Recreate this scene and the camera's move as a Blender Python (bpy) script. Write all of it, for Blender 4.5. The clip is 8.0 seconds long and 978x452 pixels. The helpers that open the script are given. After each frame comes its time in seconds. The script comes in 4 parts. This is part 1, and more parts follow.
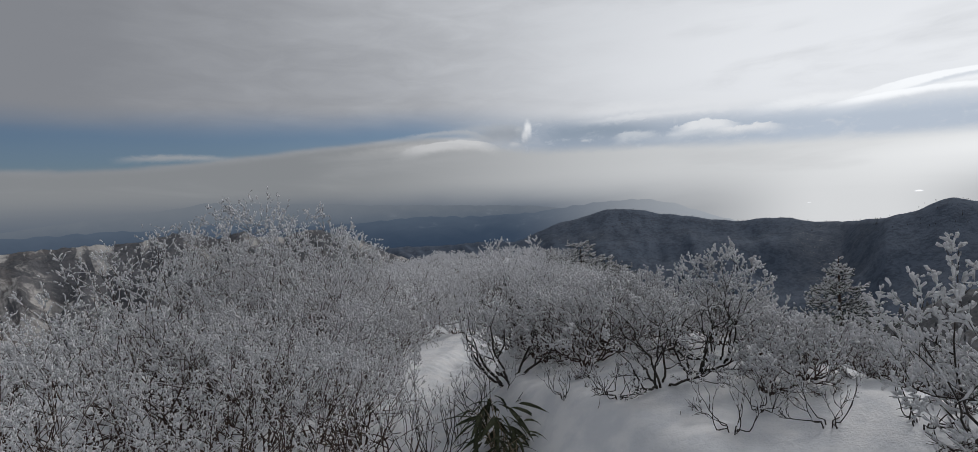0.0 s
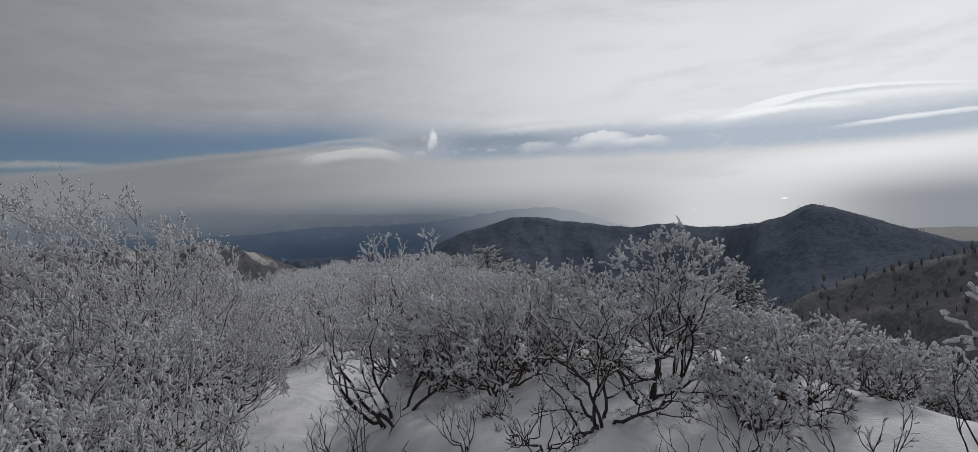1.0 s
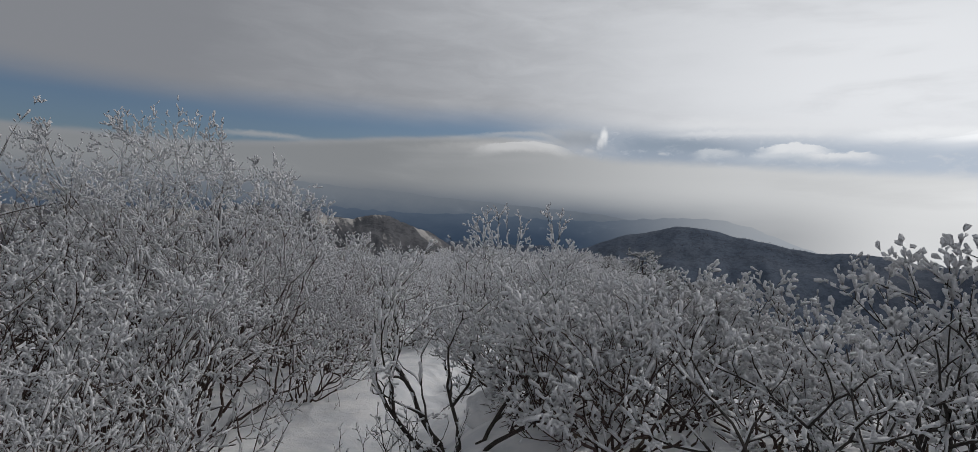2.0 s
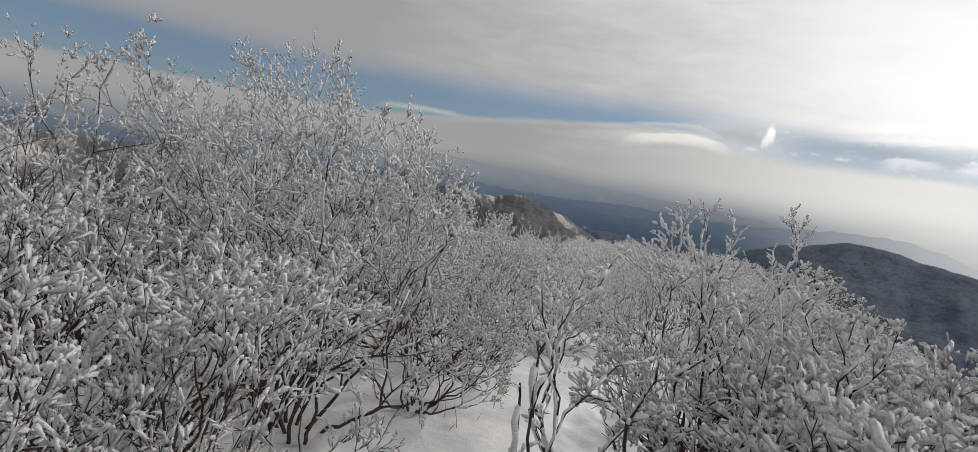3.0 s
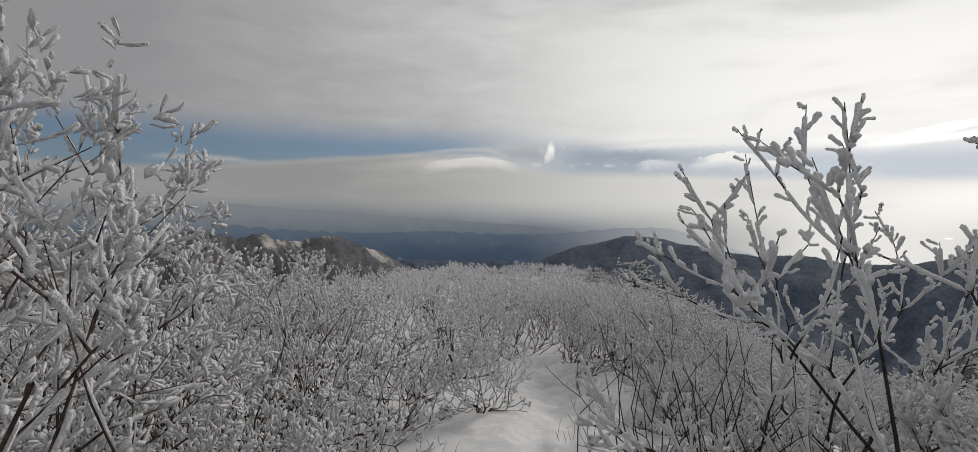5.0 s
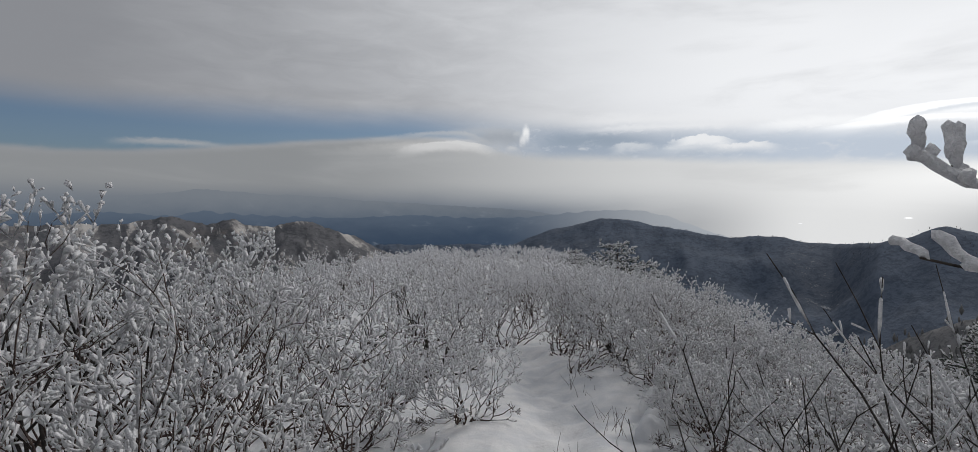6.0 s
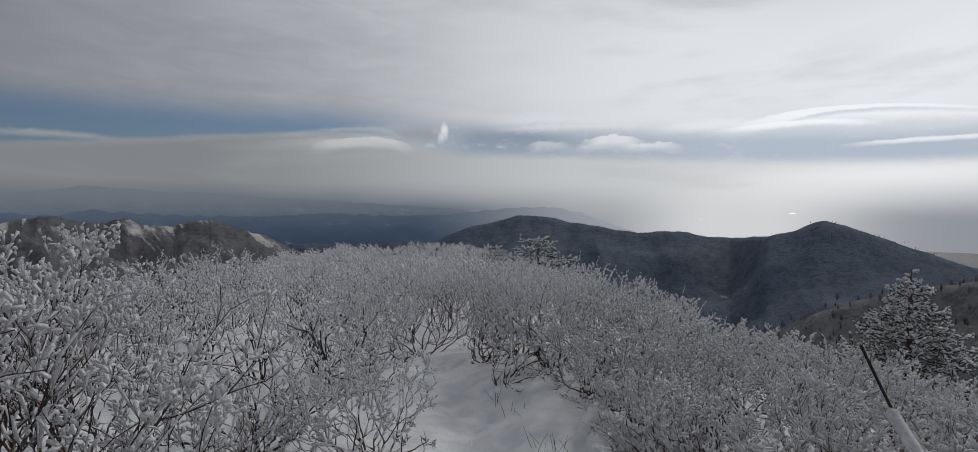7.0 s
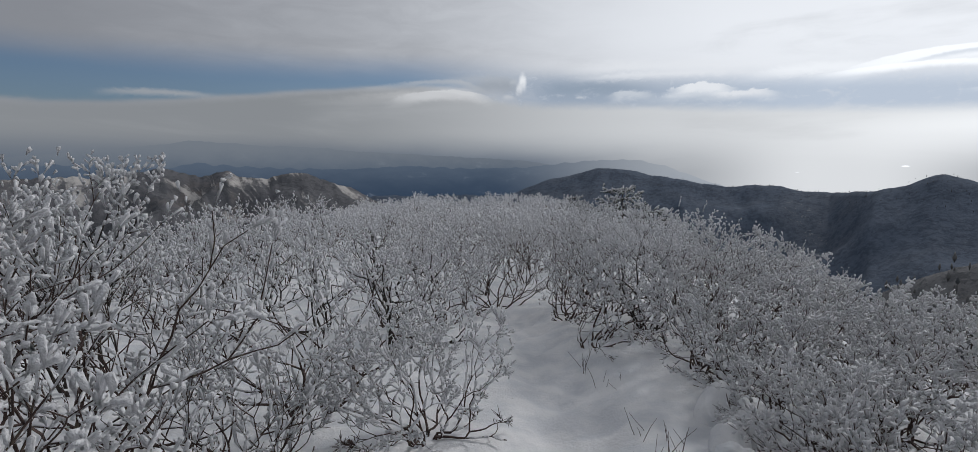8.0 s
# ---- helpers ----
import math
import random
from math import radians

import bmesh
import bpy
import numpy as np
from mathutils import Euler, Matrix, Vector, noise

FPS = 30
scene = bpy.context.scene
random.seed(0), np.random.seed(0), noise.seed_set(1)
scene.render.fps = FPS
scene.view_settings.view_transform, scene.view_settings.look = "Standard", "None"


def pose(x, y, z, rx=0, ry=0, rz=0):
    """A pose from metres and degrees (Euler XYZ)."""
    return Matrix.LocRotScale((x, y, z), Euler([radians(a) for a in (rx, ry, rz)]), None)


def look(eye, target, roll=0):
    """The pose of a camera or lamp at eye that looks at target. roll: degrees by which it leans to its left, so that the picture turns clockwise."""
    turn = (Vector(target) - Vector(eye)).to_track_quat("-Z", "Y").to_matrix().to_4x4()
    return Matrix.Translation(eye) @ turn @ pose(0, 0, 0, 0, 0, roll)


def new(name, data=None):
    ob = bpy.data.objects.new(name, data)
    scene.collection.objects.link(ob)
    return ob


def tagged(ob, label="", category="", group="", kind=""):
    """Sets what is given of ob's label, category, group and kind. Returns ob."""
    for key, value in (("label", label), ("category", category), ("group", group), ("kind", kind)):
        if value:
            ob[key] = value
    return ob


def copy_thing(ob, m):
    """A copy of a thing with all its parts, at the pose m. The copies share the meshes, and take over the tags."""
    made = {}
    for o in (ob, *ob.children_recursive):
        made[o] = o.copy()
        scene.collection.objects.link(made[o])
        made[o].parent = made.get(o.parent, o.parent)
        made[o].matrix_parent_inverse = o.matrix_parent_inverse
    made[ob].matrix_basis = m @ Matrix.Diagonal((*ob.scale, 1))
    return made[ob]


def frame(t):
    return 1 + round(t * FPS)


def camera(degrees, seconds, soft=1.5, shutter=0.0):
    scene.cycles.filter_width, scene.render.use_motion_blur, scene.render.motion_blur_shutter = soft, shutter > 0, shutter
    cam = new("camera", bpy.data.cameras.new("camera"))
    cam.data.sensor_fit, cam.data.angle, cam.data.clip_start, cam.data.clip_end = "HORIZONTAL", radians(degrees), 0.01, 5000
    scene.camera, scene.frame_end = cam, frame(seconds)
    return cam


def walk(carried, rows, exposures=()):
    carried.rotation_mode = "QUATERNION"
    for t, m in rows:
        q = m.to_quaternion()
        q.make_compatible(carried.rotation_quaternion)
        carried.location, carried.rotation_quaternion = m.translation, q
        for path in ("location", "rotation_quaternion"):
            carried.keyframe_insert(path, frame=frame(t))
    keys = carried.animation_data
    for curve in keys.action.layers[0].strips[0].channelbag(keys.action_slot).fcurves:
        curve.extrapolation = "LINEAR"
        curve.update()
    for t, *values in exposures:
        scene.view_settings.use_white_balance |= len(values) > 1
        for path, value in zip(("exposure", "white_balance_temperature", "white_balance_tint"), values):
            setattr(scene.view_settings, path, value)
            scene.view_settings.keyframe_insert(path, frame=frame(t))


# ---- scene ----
import collections

PATH = [
    (0.0, -0.000, -0.000, 1.723, 4.75, -2.07, 3.17),
    (0.5, -0.037, 0.730, 1.607, 1.41, -1.11, 4.63),
    (1.0, 0.119, 1.577, 1.432, -5.01, -1.73, 3.61),
    (1.2, 0.193, 1.878, 1.359, -5.83, 1.36, 3.14),
    (1.5, 0.310, 2.387, 1.321, -5.24, 0.44, 2.13),
    (1.8, 0.360, 2.821, 1.239, 1.65, -1.72, -0.99),
    (2.0, 0.373, 3.065, 1.217, 11.75, -1.96, -2.85),
    (2.2, 0.317, 3.295, 1.201, 16.80, 0.96, -8.06),
    (3.3, -0.498, 4.705, 1.150, 28.57, -5.87, -6.39),
    (3.5, -0.626, 4.917, 1.093, 28.57, -3.37, -5.62),
    (3.7, -0.762, 5.116, 1.061, 27.49, -3.51, -6.96),
    (4.0, -0.952, 5.442, 0.975, 24.92, -0.26, -6.17),
    (4.1, -1.023, 5.553, 0.969, 23.66, 0.35, -5.80),
    (4.5, -1.211, 6.034, 0.917, 16.52, 2.21, -4.21),
    (4.7, -1.249, 6.269, 0.935, 11.24, 0.82, -2.32),
    (5.8, -1.406, 7.579, 0.828, 3.77, -1.17, 0.30),
    (6.0, -1.460, 7.816, 0.801, 4.11, -1.82, -0.19),
    (6.5, -1.516, 8.374, 0.736, -0.06, -1.72, -1.68),
    (7.0, -1.431, 8.936, 0.675, -4.35, -2.07, 0.00),
    (7.5, -1.458, 9.466, 0.546, -2.98, -2.04, 0.56),
    (8.0, -1.455, 9.967, 0.442, 3.74, -6.97, 0.13)
]
cam = camera(83.6, 8.0, soft=0.5)
EXPOSURE = [(0.0, -0.10, 6250, 10), (0.5, -0.16, 6250, 10), (1.5, -0.22, 6250, 10), (2.2, -0.03, 6350, 10), (3.3, 0.48, 6750, 9), (4.7, 0.17, 6750, 9), (5.8, 0.08, 6400, 10), (6.5, -0.06, 6330, 10), (7.0, -0.18, 6250, 10), (7.5, -0.21, 6200, 10), (8.0, 0.0, 6150, 10)]
walk(cam, [(t, pose(x, y, z, 90 + pitch, roll, yaw)) for t, x, y, z, yaw, pitch, roll in PATH], exposures=EXPOSURE)


# ---- node helpers ----
Expr = collections.namedtuple("Expr", "tree socket")


def calc(op, a, *others):
    """A Math node on sockets and numbers."""
    tree = next(e for e in (a, *others) if isinstance(e, Expr)).tree
    node = tree.nodes.new("ShaderNodeMath")
    node.operation = op
    for i, value in enumerate((a, *others)):
        if isinstance(value, Expr):
            tree.links.new(value.socket, node.inputs[i])
        else:
            node.inputs[i].default_value = value
    return Expr(tree, node.outputs[0])


def add(a, b):
    return calc("ADD", a, b)


def sub(a, b):
    return calc("SUBTRACT", a, b)


def mul(a, b):
    return calc("MULTIPLY", a, b)


def div(a, b):
    return calc("DIVIDE", a, b)


def flip(a):
    return calc("SUBTRACT", 1.0, a)


def step(a, low, high, out0=0.0, out1=1.0):
    """A smooth step from low to high."""
    node = a.tree.nodes.new("ShaderNodeMapRange")
    node.interpolation_type = "SMOOTHSTEP"
    a.tree.links.new(a.socket, node.inputs[0])
    if low > high:
        low, high, out0, out1 = high, low, out1, out0
    for i, v in enumerate((low, high, out0, out1)):
        node.inputs[i + 1].default_value = v
    return Expr(a.tree, node.outputs[0])


def blend(tree, a, b, factor):
    """Mix of two colours (tuples or sockets)."""
    node = tree.nodes.new("ShaderNodeMix")
    node.data_type = "RGBA"
    for value, i in ((a, 6), (b, 7)):
        if isinstance(value, tuple):
            node.inputs[i].default_value = (*value, 1)
        else:
            tree.links.new(value, node.inputs[i])
    if isinstance(factor, Expr):
        tree.links.new(factor.socket, node.inputs[0])
    else:
        node.inputs[0].default_value = factor
    return node.outputs[2]


def noise_at(tree, vector, scale, detail=4.0, rough=0.55, distortion=0.0):
    node = tree.nodes.new("ShaderNodeTexNoise")
    node.inputs["Scale"].default_value = scale
    node.inputs["Detail"].default_value = detail
    node.inputs["Roughness"].default_value = rough
    node.inputs["Distortion"].default_value = distortion
    if vector is not None:
        tree.links.new(vector, node.inputs["Vector"])
    return Expr(tree, node.outputs[0])


def combine(tree, x, y, z=0.0):
    node = tree.nodes.new("ShaderNodeCombineXYZ")
    for i, v in enumerate((x, y, z)):
        if isinstance(v, Expr):
            tree.links.new(v.socket, node.inputs[i])
        else:
            node.inputs[i].default_value = v
    return node.outputs[0]


# ---- world: a cloudy winter sky with a strip of blue, hazy towards the horizon ----
SUN_AZ, SUN_EL = 42.0, 34.0


def build_world():
    world = bpy.data.worlds.new("sky")
    scene.world = world
    world.use_nodes = True
    tree = world.node_tree
    tree.nodes.clear()
    coord = tree.nodes.new("ShaderNodeTexCoord")
    split = tree.nodes.new("ShaderNodeSeparateXYZ")
    tree.links.new(coord.outputs["Generated"], split.inputs[0])
    X, Y, Z = (Expr(tree, split.outputs[i]) for i in range(3))
    az = mul(calc('ARCTAN2', X, Y), 57.29578)
    el = mul(calc('ARCSINE', Z), 57.29578)
    streak = sub(noise_at(tree, combine(tree, mul(az, 0.035), mul(el, 0.22), 3.0), 1.0, 5, 0.55, 0.4), 0.5)
    fine = sub(noise_at(tree, combine(tree, mul(az, 0.16), mul(el, 0.6), 8.0), 1.0, 6, 0.6, 0.6), 0.5)
    puff = sub(noise_at(tree, combine(tree, mul(az, 0.75), mul(el, 1.3), 2.0), 1.0, 6, 0.6, 0.8), 0.5)
    soft = sub(noise_at(tree, combine(tree, mul(az, 0.02), mul(el, 0.05), 5.0), 1.0, 3, 0.5), 0.5)
    sky = tree.nodes.new("ShaderNodeTexSky")
    sky.sky_type, sky.sun_disc = "NISHITA", False
    sky.sun_elevation, sky.sun_rotation = radians(SUN_EL), radians(SUN_AZ)
    clear = tree.nodes.new("ShaderNodeMix")
    clear.data_type, clear.blend_type = "RGBA", "MULTIPLY"
    clear.inputs[0].default_value = 1.0
    tree.links.new(sky.outputs[0], clear.inputs[6])
    clear.inputs[7].default_value = (0.036, 0.0425, 0.0525, 1)
    # overcast deck: grey on the shaded side, pale towards the veiled sun, darkened overhead to hold down the light
    side = step(add(add(az, mul(fine, 14.0)), mul(soft, 40.0)), -44, 16)
    deck = blend(tree, (0.245, 0.25, 0.265), (0.66, 0.667, 0.68), side)
    glow = mul(step(calc("ABSOLUTE", sub(az, 36.0)), 48, 4), step(el, 30, 7))
    deck = blend(tree, deck, (0.98, 0.98, 0.98), mul(glow, add(mul(soft, 1.6), 0.75)))
    deck = blend(tree, deck, (0.33, 0.335, 0.35), mul(step(add(soft, mul(streak, 0.6)), 0.0, 0.2), mul(step(az, 50, 20), 0.45)))
    deck = blend(tree, deck, (0.66, 0.665, 0.675), mul(step(add(streak, mul(fine, 0.6)), 0.02, 0.25), mul(step(az, -20, 10), 0.35)))
    deck = blend(tree, deck, (0.20, 0.205, 0.22), step(el, 19, 34))
    deck = blend(tree, deck, (0.26, 0.265, 0.28), step(el, 36, 60))
    # unseen sky behind the walk, brightened to light the near sides of the shrubs
    behind = step(calc("ABSOLUTE", az), 62, 105)
    deck = blend(tree, deck, (0.44, 0.445, 0.455), mul(behind, step(el, 62, 30)))
    # clear strip under the deck on the shaded side
    floor = add(add(mul(step(az, -44, -10), 2.5), 4.7), mul(fine, 0.5))
    roof = add(mul(streak, 2.0), 9.3)
    gap = mul(mul(step(sub(el, roof), 1.6, -1.9), step(az, 3, -14)), step(sub(el, floor), -0.25, 0.35))
    colour = blend(tree, deck, clear.outputs[2], mul(gap, 0.92))
    # grey-blue strip towards the sun, with a bright layer over it
    roof = add(add(add(mul(az, -0.045), 8.35), mul(fine, 0.9)), mul(add(streak, mul(puff, 0.5)), 1.1))
    strip = mul(step(sub(el, roof), 1.3, -1.1), step(add(az, mul(puff, 6.0)), -10, 4))
    bright = mul(step(calc("ABSOLUTE", sub(sub(el, roof), 0.55)), 1.1, 0.1), step(az, -4, 22))
    colour = blend(tree, colour, (0.80, 0.80, 0.80), mul(bright, add(mul(streak, 1.4), 0.55)))
    shade = blend(tree, (0.30, 0.355, 0.43), (0.47, 0.53, 0.61), step(az, 4, 30))
    shade = blend(tree, shade, (0.62, 0.64, 0.67), mul(step(add(fine, puff), 0.02, 0.3), 0.5))
    colour = blend(tree, colour, shade, mul(strip, 0.9))
    # haze bank above the horizon
    floor = add(floor, mul(step(az, -12, 2), -1.75))
    floor = add(floor, mul(step(az, 0, 46), -1.6))
    haze_mask = step(sub(add(el, mul(puff, 0.35)), floor), 0.55, -0.65)
    haze = blend(tree, (0.250, 0.257, 0.262), (0.66, 0.66, 0.65), step(az, -26, 24))
    bank = mul(step(calc("ABSOLUTE", sub(az, 42.0)), 26, 0), step(calc("ABSOLUTE", sub(el, 1.4)), 4.4, 0.8))
    haze = blend(tree, haze, (1.0, 0.99, 0.965), mul(bank, 0.85))
    haze = blend(tree, haze, (0.42, 0.42, 0.422), behind)
    haze = blend(tree, haze, (0.45, 0.45, 0.45), mul(step(streak, 0.0, 0.2), 0.25))
    colour = blend(tree, colour, haze, haze_mask)

    # single clouds: each a ragged oval with a bright crown that thins out downwards
    def cloud(a0, e0, wa, we, tone, amount, rag=1.0):
        d = div(add(sub(az, a0), mul(puff, wa * 1.2 * rag)), wa)
        e = div(add(sub(el, e0), mul(puff, we * 1.8 * rag)), we)
        fade = step(e, -1.0, 0.35)
        e = calc("MAXIMUM", e, mul(e, -0.5))
        return mul(mul(step(calc("SQRT", add(mul(d, d), mul(e, e))), 1.25, 0.35), fade), amount), tone
    # layered clouds with a sharp rounded crown: middle, crown, half widths, depth below the crown, sag of the crown to its ends
    def lens(a0, crown, left, right, depth, sag, tone, amount, ragged=0.12, edge=0.10):
        off = sub(az, a0)
        d = add(div(calc("MINIMUM", off, 0.0), left), div(calc("MAXIMUM", off, 0.0), right))
        top = add(add(mul(mul(d, d), -sag), crown), add(mul(puff, ragged * 2.2), mul(fine, ragged * 2.0)))
        under = sub(el, top)
        body = mul(step(under, edge, -edge), step(under, -depth, -0.25 * depth))
        return mul(mul(body, step(calc("ABSOLUTE", add(d, mul(add(puff, fine), 0.35))), 1.0, 0.25)), amount), tone
    for mask, tone in (
            # grey body between the cushion and the plume, dark base under the deck
            lens(-2.6, 8.1, 4.4, 2.6, 2.3, 0.7, (0.33, 0.35, 0.375), 0.75, 0.3, 0.45), lens(5.0, 7.6, 5.0, 9.0, 1.9, 0.3, (0.27, 0.325, 0.39), 0.65, 0.3, 0.5),
            cloud(-4.0, 7.9, 4.0, 0.6, (0.42, 0.44, 0.465), 0.6), lens(-7.6, 8.0, 10.0, 4.2, 0.7, 1.3, (0.48, 0.485, 0.49), 0.55, 0.2, 0.15),
            # long cushion cloud
            lens(-9.0, 6.85, 11.0, 6.0, 1.3, 0.7, (0.43, 0.427, 0.422), 0.9, 0.12, 0.2), lens(-7.0, 7.0, 8.0, 4.4, 1.3, 1.4, (0.62, 0.615, 0.605), 0.95, 0.22, 0.09), lens(-9.5, 6.75, 5.0, 5.0, 0.9, 0.7, (0.55, 0.545, 0.54), 0.6, 0.25, 0.1),
            lens(-34.0, 6.15, 6.0, 6.0, 0.7, 0.4, (0.38, 0.378, 0.375), 0.7, 0.2, 0.2),
            # upright plume with its curl
            cloud(-0.3, 7.55, 0.42, 1.15, (0.80, 0.80, 0.795), 1.0, 0.6), cloud(-0.65, 6.9, 0.35, 0.8, (0.70, 0.705, 0.71), 0.8, 0.8), cloud(-1.2, 7.6, 0.5, 0.5, (0.46, 0.48, 0.50), 0.7, 1.0), cloud(-1.7, 6.2, 0.7, 0.4, (0.58, 0.58, 0.58), 0.6, 1.0),
            # cumulus along the strip
            lens(10.2, 6.7, 2.4, 3.4, 1.2, 0.5, (0.62, 0.64, 0.66), 0.75, 0.5, 0.2), lens(17.4, 7.15, 4.6, 3.4, 1.8, 0.8, (0.82, 0.82, 0.815), 0.9, 0.5, 0.10), lens(21.0, 6.35, 4.4, 3.4, 1.1, 0.5, (0.78, 0.78, 0.78), 0.9, 0.4, 0.10), lens(16.0, 6.2, 4.0, 4.0, 0.7, 0.4, (0.60, 0.63, 0.66), 0.6, 0.5, 0.2),
            cloud(16.0, 5.5, 6.0, 0.5, (0.46, 0.505, 0.56), 0.5), cloud(5.5, 6.1, 0.5, 0.2, (0.62, 0.63, 0.64), 0.6),
            # bright layers under the deck
            lens(11.0, 9.5, 9.0, 13.0, 1.5, 0.5, (0.80, 0.80, 0.80), 0.5, 0.3, 0.5), lens(13.0, 8.35, 10.0, 12.0, 0.8, 0.3, (0.80, 0.80, 0.80), 0.6, 0.35, 0.2), lens(27.0, 8.2, 7.0, 9.0, 1.2, 0.4, (0.92, 0.92, 0.915), 0.75, 0.3, 0.3),
            # lens clouds near the sun
            lens(36.0, 8.75, 9.5, 14.0, 1.5, 1.9, (1.05, 1.05, 1.04), 0.85, 0.10, 0.07), lens(37.5, 8.35, 7.0, 11.0, 0.5, 1.2, (0.66, 0.69, 0.73), 0.75, 0.12, 0.1), lens(34.0, 7.75, 9.0, 7.0, 0.7, 0.7, (1.05, 1.05, 1.04), 0.9, 0.12, 0.07),
            lens(43.0, 5.65, 7.0, 9.0, 0.5, 0.3, (0.98, 0.98, 0.975), 0.85, 0.1, 0.08)):
        colour = blend(tree, colour, tone, mask)
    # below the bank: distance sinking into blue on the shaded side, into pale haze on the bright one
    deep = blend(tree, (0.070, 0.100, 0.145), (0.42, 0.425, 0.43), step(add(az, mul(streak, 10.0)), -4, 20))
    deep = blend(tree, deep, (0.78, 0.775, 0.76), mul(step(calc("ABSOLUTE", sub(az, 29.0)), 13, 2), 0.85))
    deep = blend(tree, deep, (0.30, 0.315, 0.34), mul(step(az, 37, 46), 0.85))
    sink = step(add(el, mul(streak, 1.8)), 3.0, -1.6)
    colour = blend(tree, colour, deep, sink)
    # glints of the sun on far water, painted as bright spots into the sky colour
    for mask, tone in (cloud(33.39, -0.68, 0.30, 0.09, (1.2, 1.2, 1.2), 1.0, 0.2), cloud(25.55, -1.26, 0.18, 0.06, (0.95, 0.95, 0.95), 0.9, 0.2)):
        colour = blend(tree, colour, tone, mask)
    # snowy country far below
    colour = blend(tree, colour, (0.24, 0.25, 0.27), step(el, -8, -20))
    back = tree.nodes.new("ShaderNodeBackground")
    tree.links.new(colour, back.inputs[0])
    back.inputs[1].default_value = 1.0
    out = tree.nodes.new("ShaderNodeOutputWorld")
    tree.links.new(back.outputs[0], out.inputs[0])


build_world()
sun_data = bpy.data.lights.new("sun", "SUN")
sun_data.energy, sun_data.angle, sun_data.color = 1.35, radians(10), (1.0, 0.95, 0.89)
sun = new("sun", sun_data)
_a, _e = radians(SUN_AZ), radians(SUN_EL)
sun.matrix_world = look((60 * math.sin(_a), 60 * math.cos(_a), 60), (60 * math.sin(_a) - math.sin(_a) * math.cos(_e), 60 * math.cos(_a) - math.cos(_a) * math.cos(_e), 60 - math.sin(_e)))


# ---- materials ----
def material(name, rough=0.8, specular=0.3):
    mat = bpy.data.materials.new(name)
    mat.use_nodes = True
    tree = mat.node_tree
    shader = tree.nodes["Principled BSDF"]
    shader.inputs["Roughness"].default_value = rough
    shader.inputs["Specular IOR Level"].default_value = specular
    return mat, tree, shader


def position(tree):
    return tree.nodes.new("ShaderNodeNewGeometry").outputs["Position"]


def bump(tree, shader, height, strength, distance):
    node = tree.nodes.new("ShaderNodeBump")
    node.inputs["Strength"].default_value, node.inputs["Distance"].default_value = strength, distance
    tree.links.new(height.socket, node.inputs["Height"])
    tree.links.new(node.outputs[0], shader.inputs["Normal"])


def make_rime():
    mat, tree, shader = material("rime", 0.7, 0.35)
    p = position(tree)
    grain, patch = (noise_at(tree, p, 140, 3), noise_at(tree, p, 9, 3))
    colour = blend(tree, (0.73, 0.73, 0.755), (0.90, 0.90, 0.92), step(add(mul(grain, 0.6), mul(patch, 0.5)), 0.3, 0.62))
    tree.links.new(colour, shader.inputs["Base Color"])
    bump(tree, shader, grain, 1.0, 0.009)
    # frost lets light through
    thin = tree.nodes.new("ShaderNodeBsdfTranslucent")
    tree.links.new(colour, thin.inputs[0])
    mix = tree.nodes.new("ShaderNodeMixShader")
    mix.inputs[0].default_value = 0.20
    tree.links.new(shader.outputs[0], mix.inputs[1])
    tree.links.new(thin.outputs[0], mix.inputs[2])
    tree.links.new(mix.outputs[0], tree.nodes["Material Output"].inputs[0])
    return mat


def make_snow():
    mat, tree, shader = material("snow", 0.6, 0.3)
    p = position(tree)
    crumbs, drift, dust = (noise_at(tree, p, 55, 4), noise_at(tree, p, 3.2, 4), noise_at(tree, p, 14, 5, 0.7))
    colour = blend(tree, (0.66, 0.675, 0.70), (0.80, 0.80, 0.805), step(drift, 0.35, 0.65))
    colour = blend(tree, colour, (0.42, 0.38, 0.34), mul(step(add(dust, mul(crumbs, 0.25)), 0.8, 0.9), 0.7))
    tree.links.new(colour, shader.inputs["Base Color"])
    shader.inputs["Subsurface Weight"].default_value = 0.0
    bump(tree, shader, add(add(mul(crumbs, 0.2), drift), mul(dust, 0.4)), 0.5, 0.05)
    return mat


def make_bark(name, dark, light, lichen=None):
    mat, tree, shader = material(name, 0.85, 0.25)
    p = position(tree)
    grain, patch = (noise_at(tree, p, 120, 4), noise_at(tree, p, 22, 3))
    colour = blend(tree, dark, light, step(add(mul(grain, 0.6), mul(patch, 0.5)), 0.36, 0.72))
    if lichen:
        colour = blend(tree, colour, lichen, mul(step(patch, 0.56, 0.68), 0.7))
    tree.links.new(colour, shader.inputs["Base Color"])
    bump(tree, shader, grain, 0.5, 0.004)
    return mat


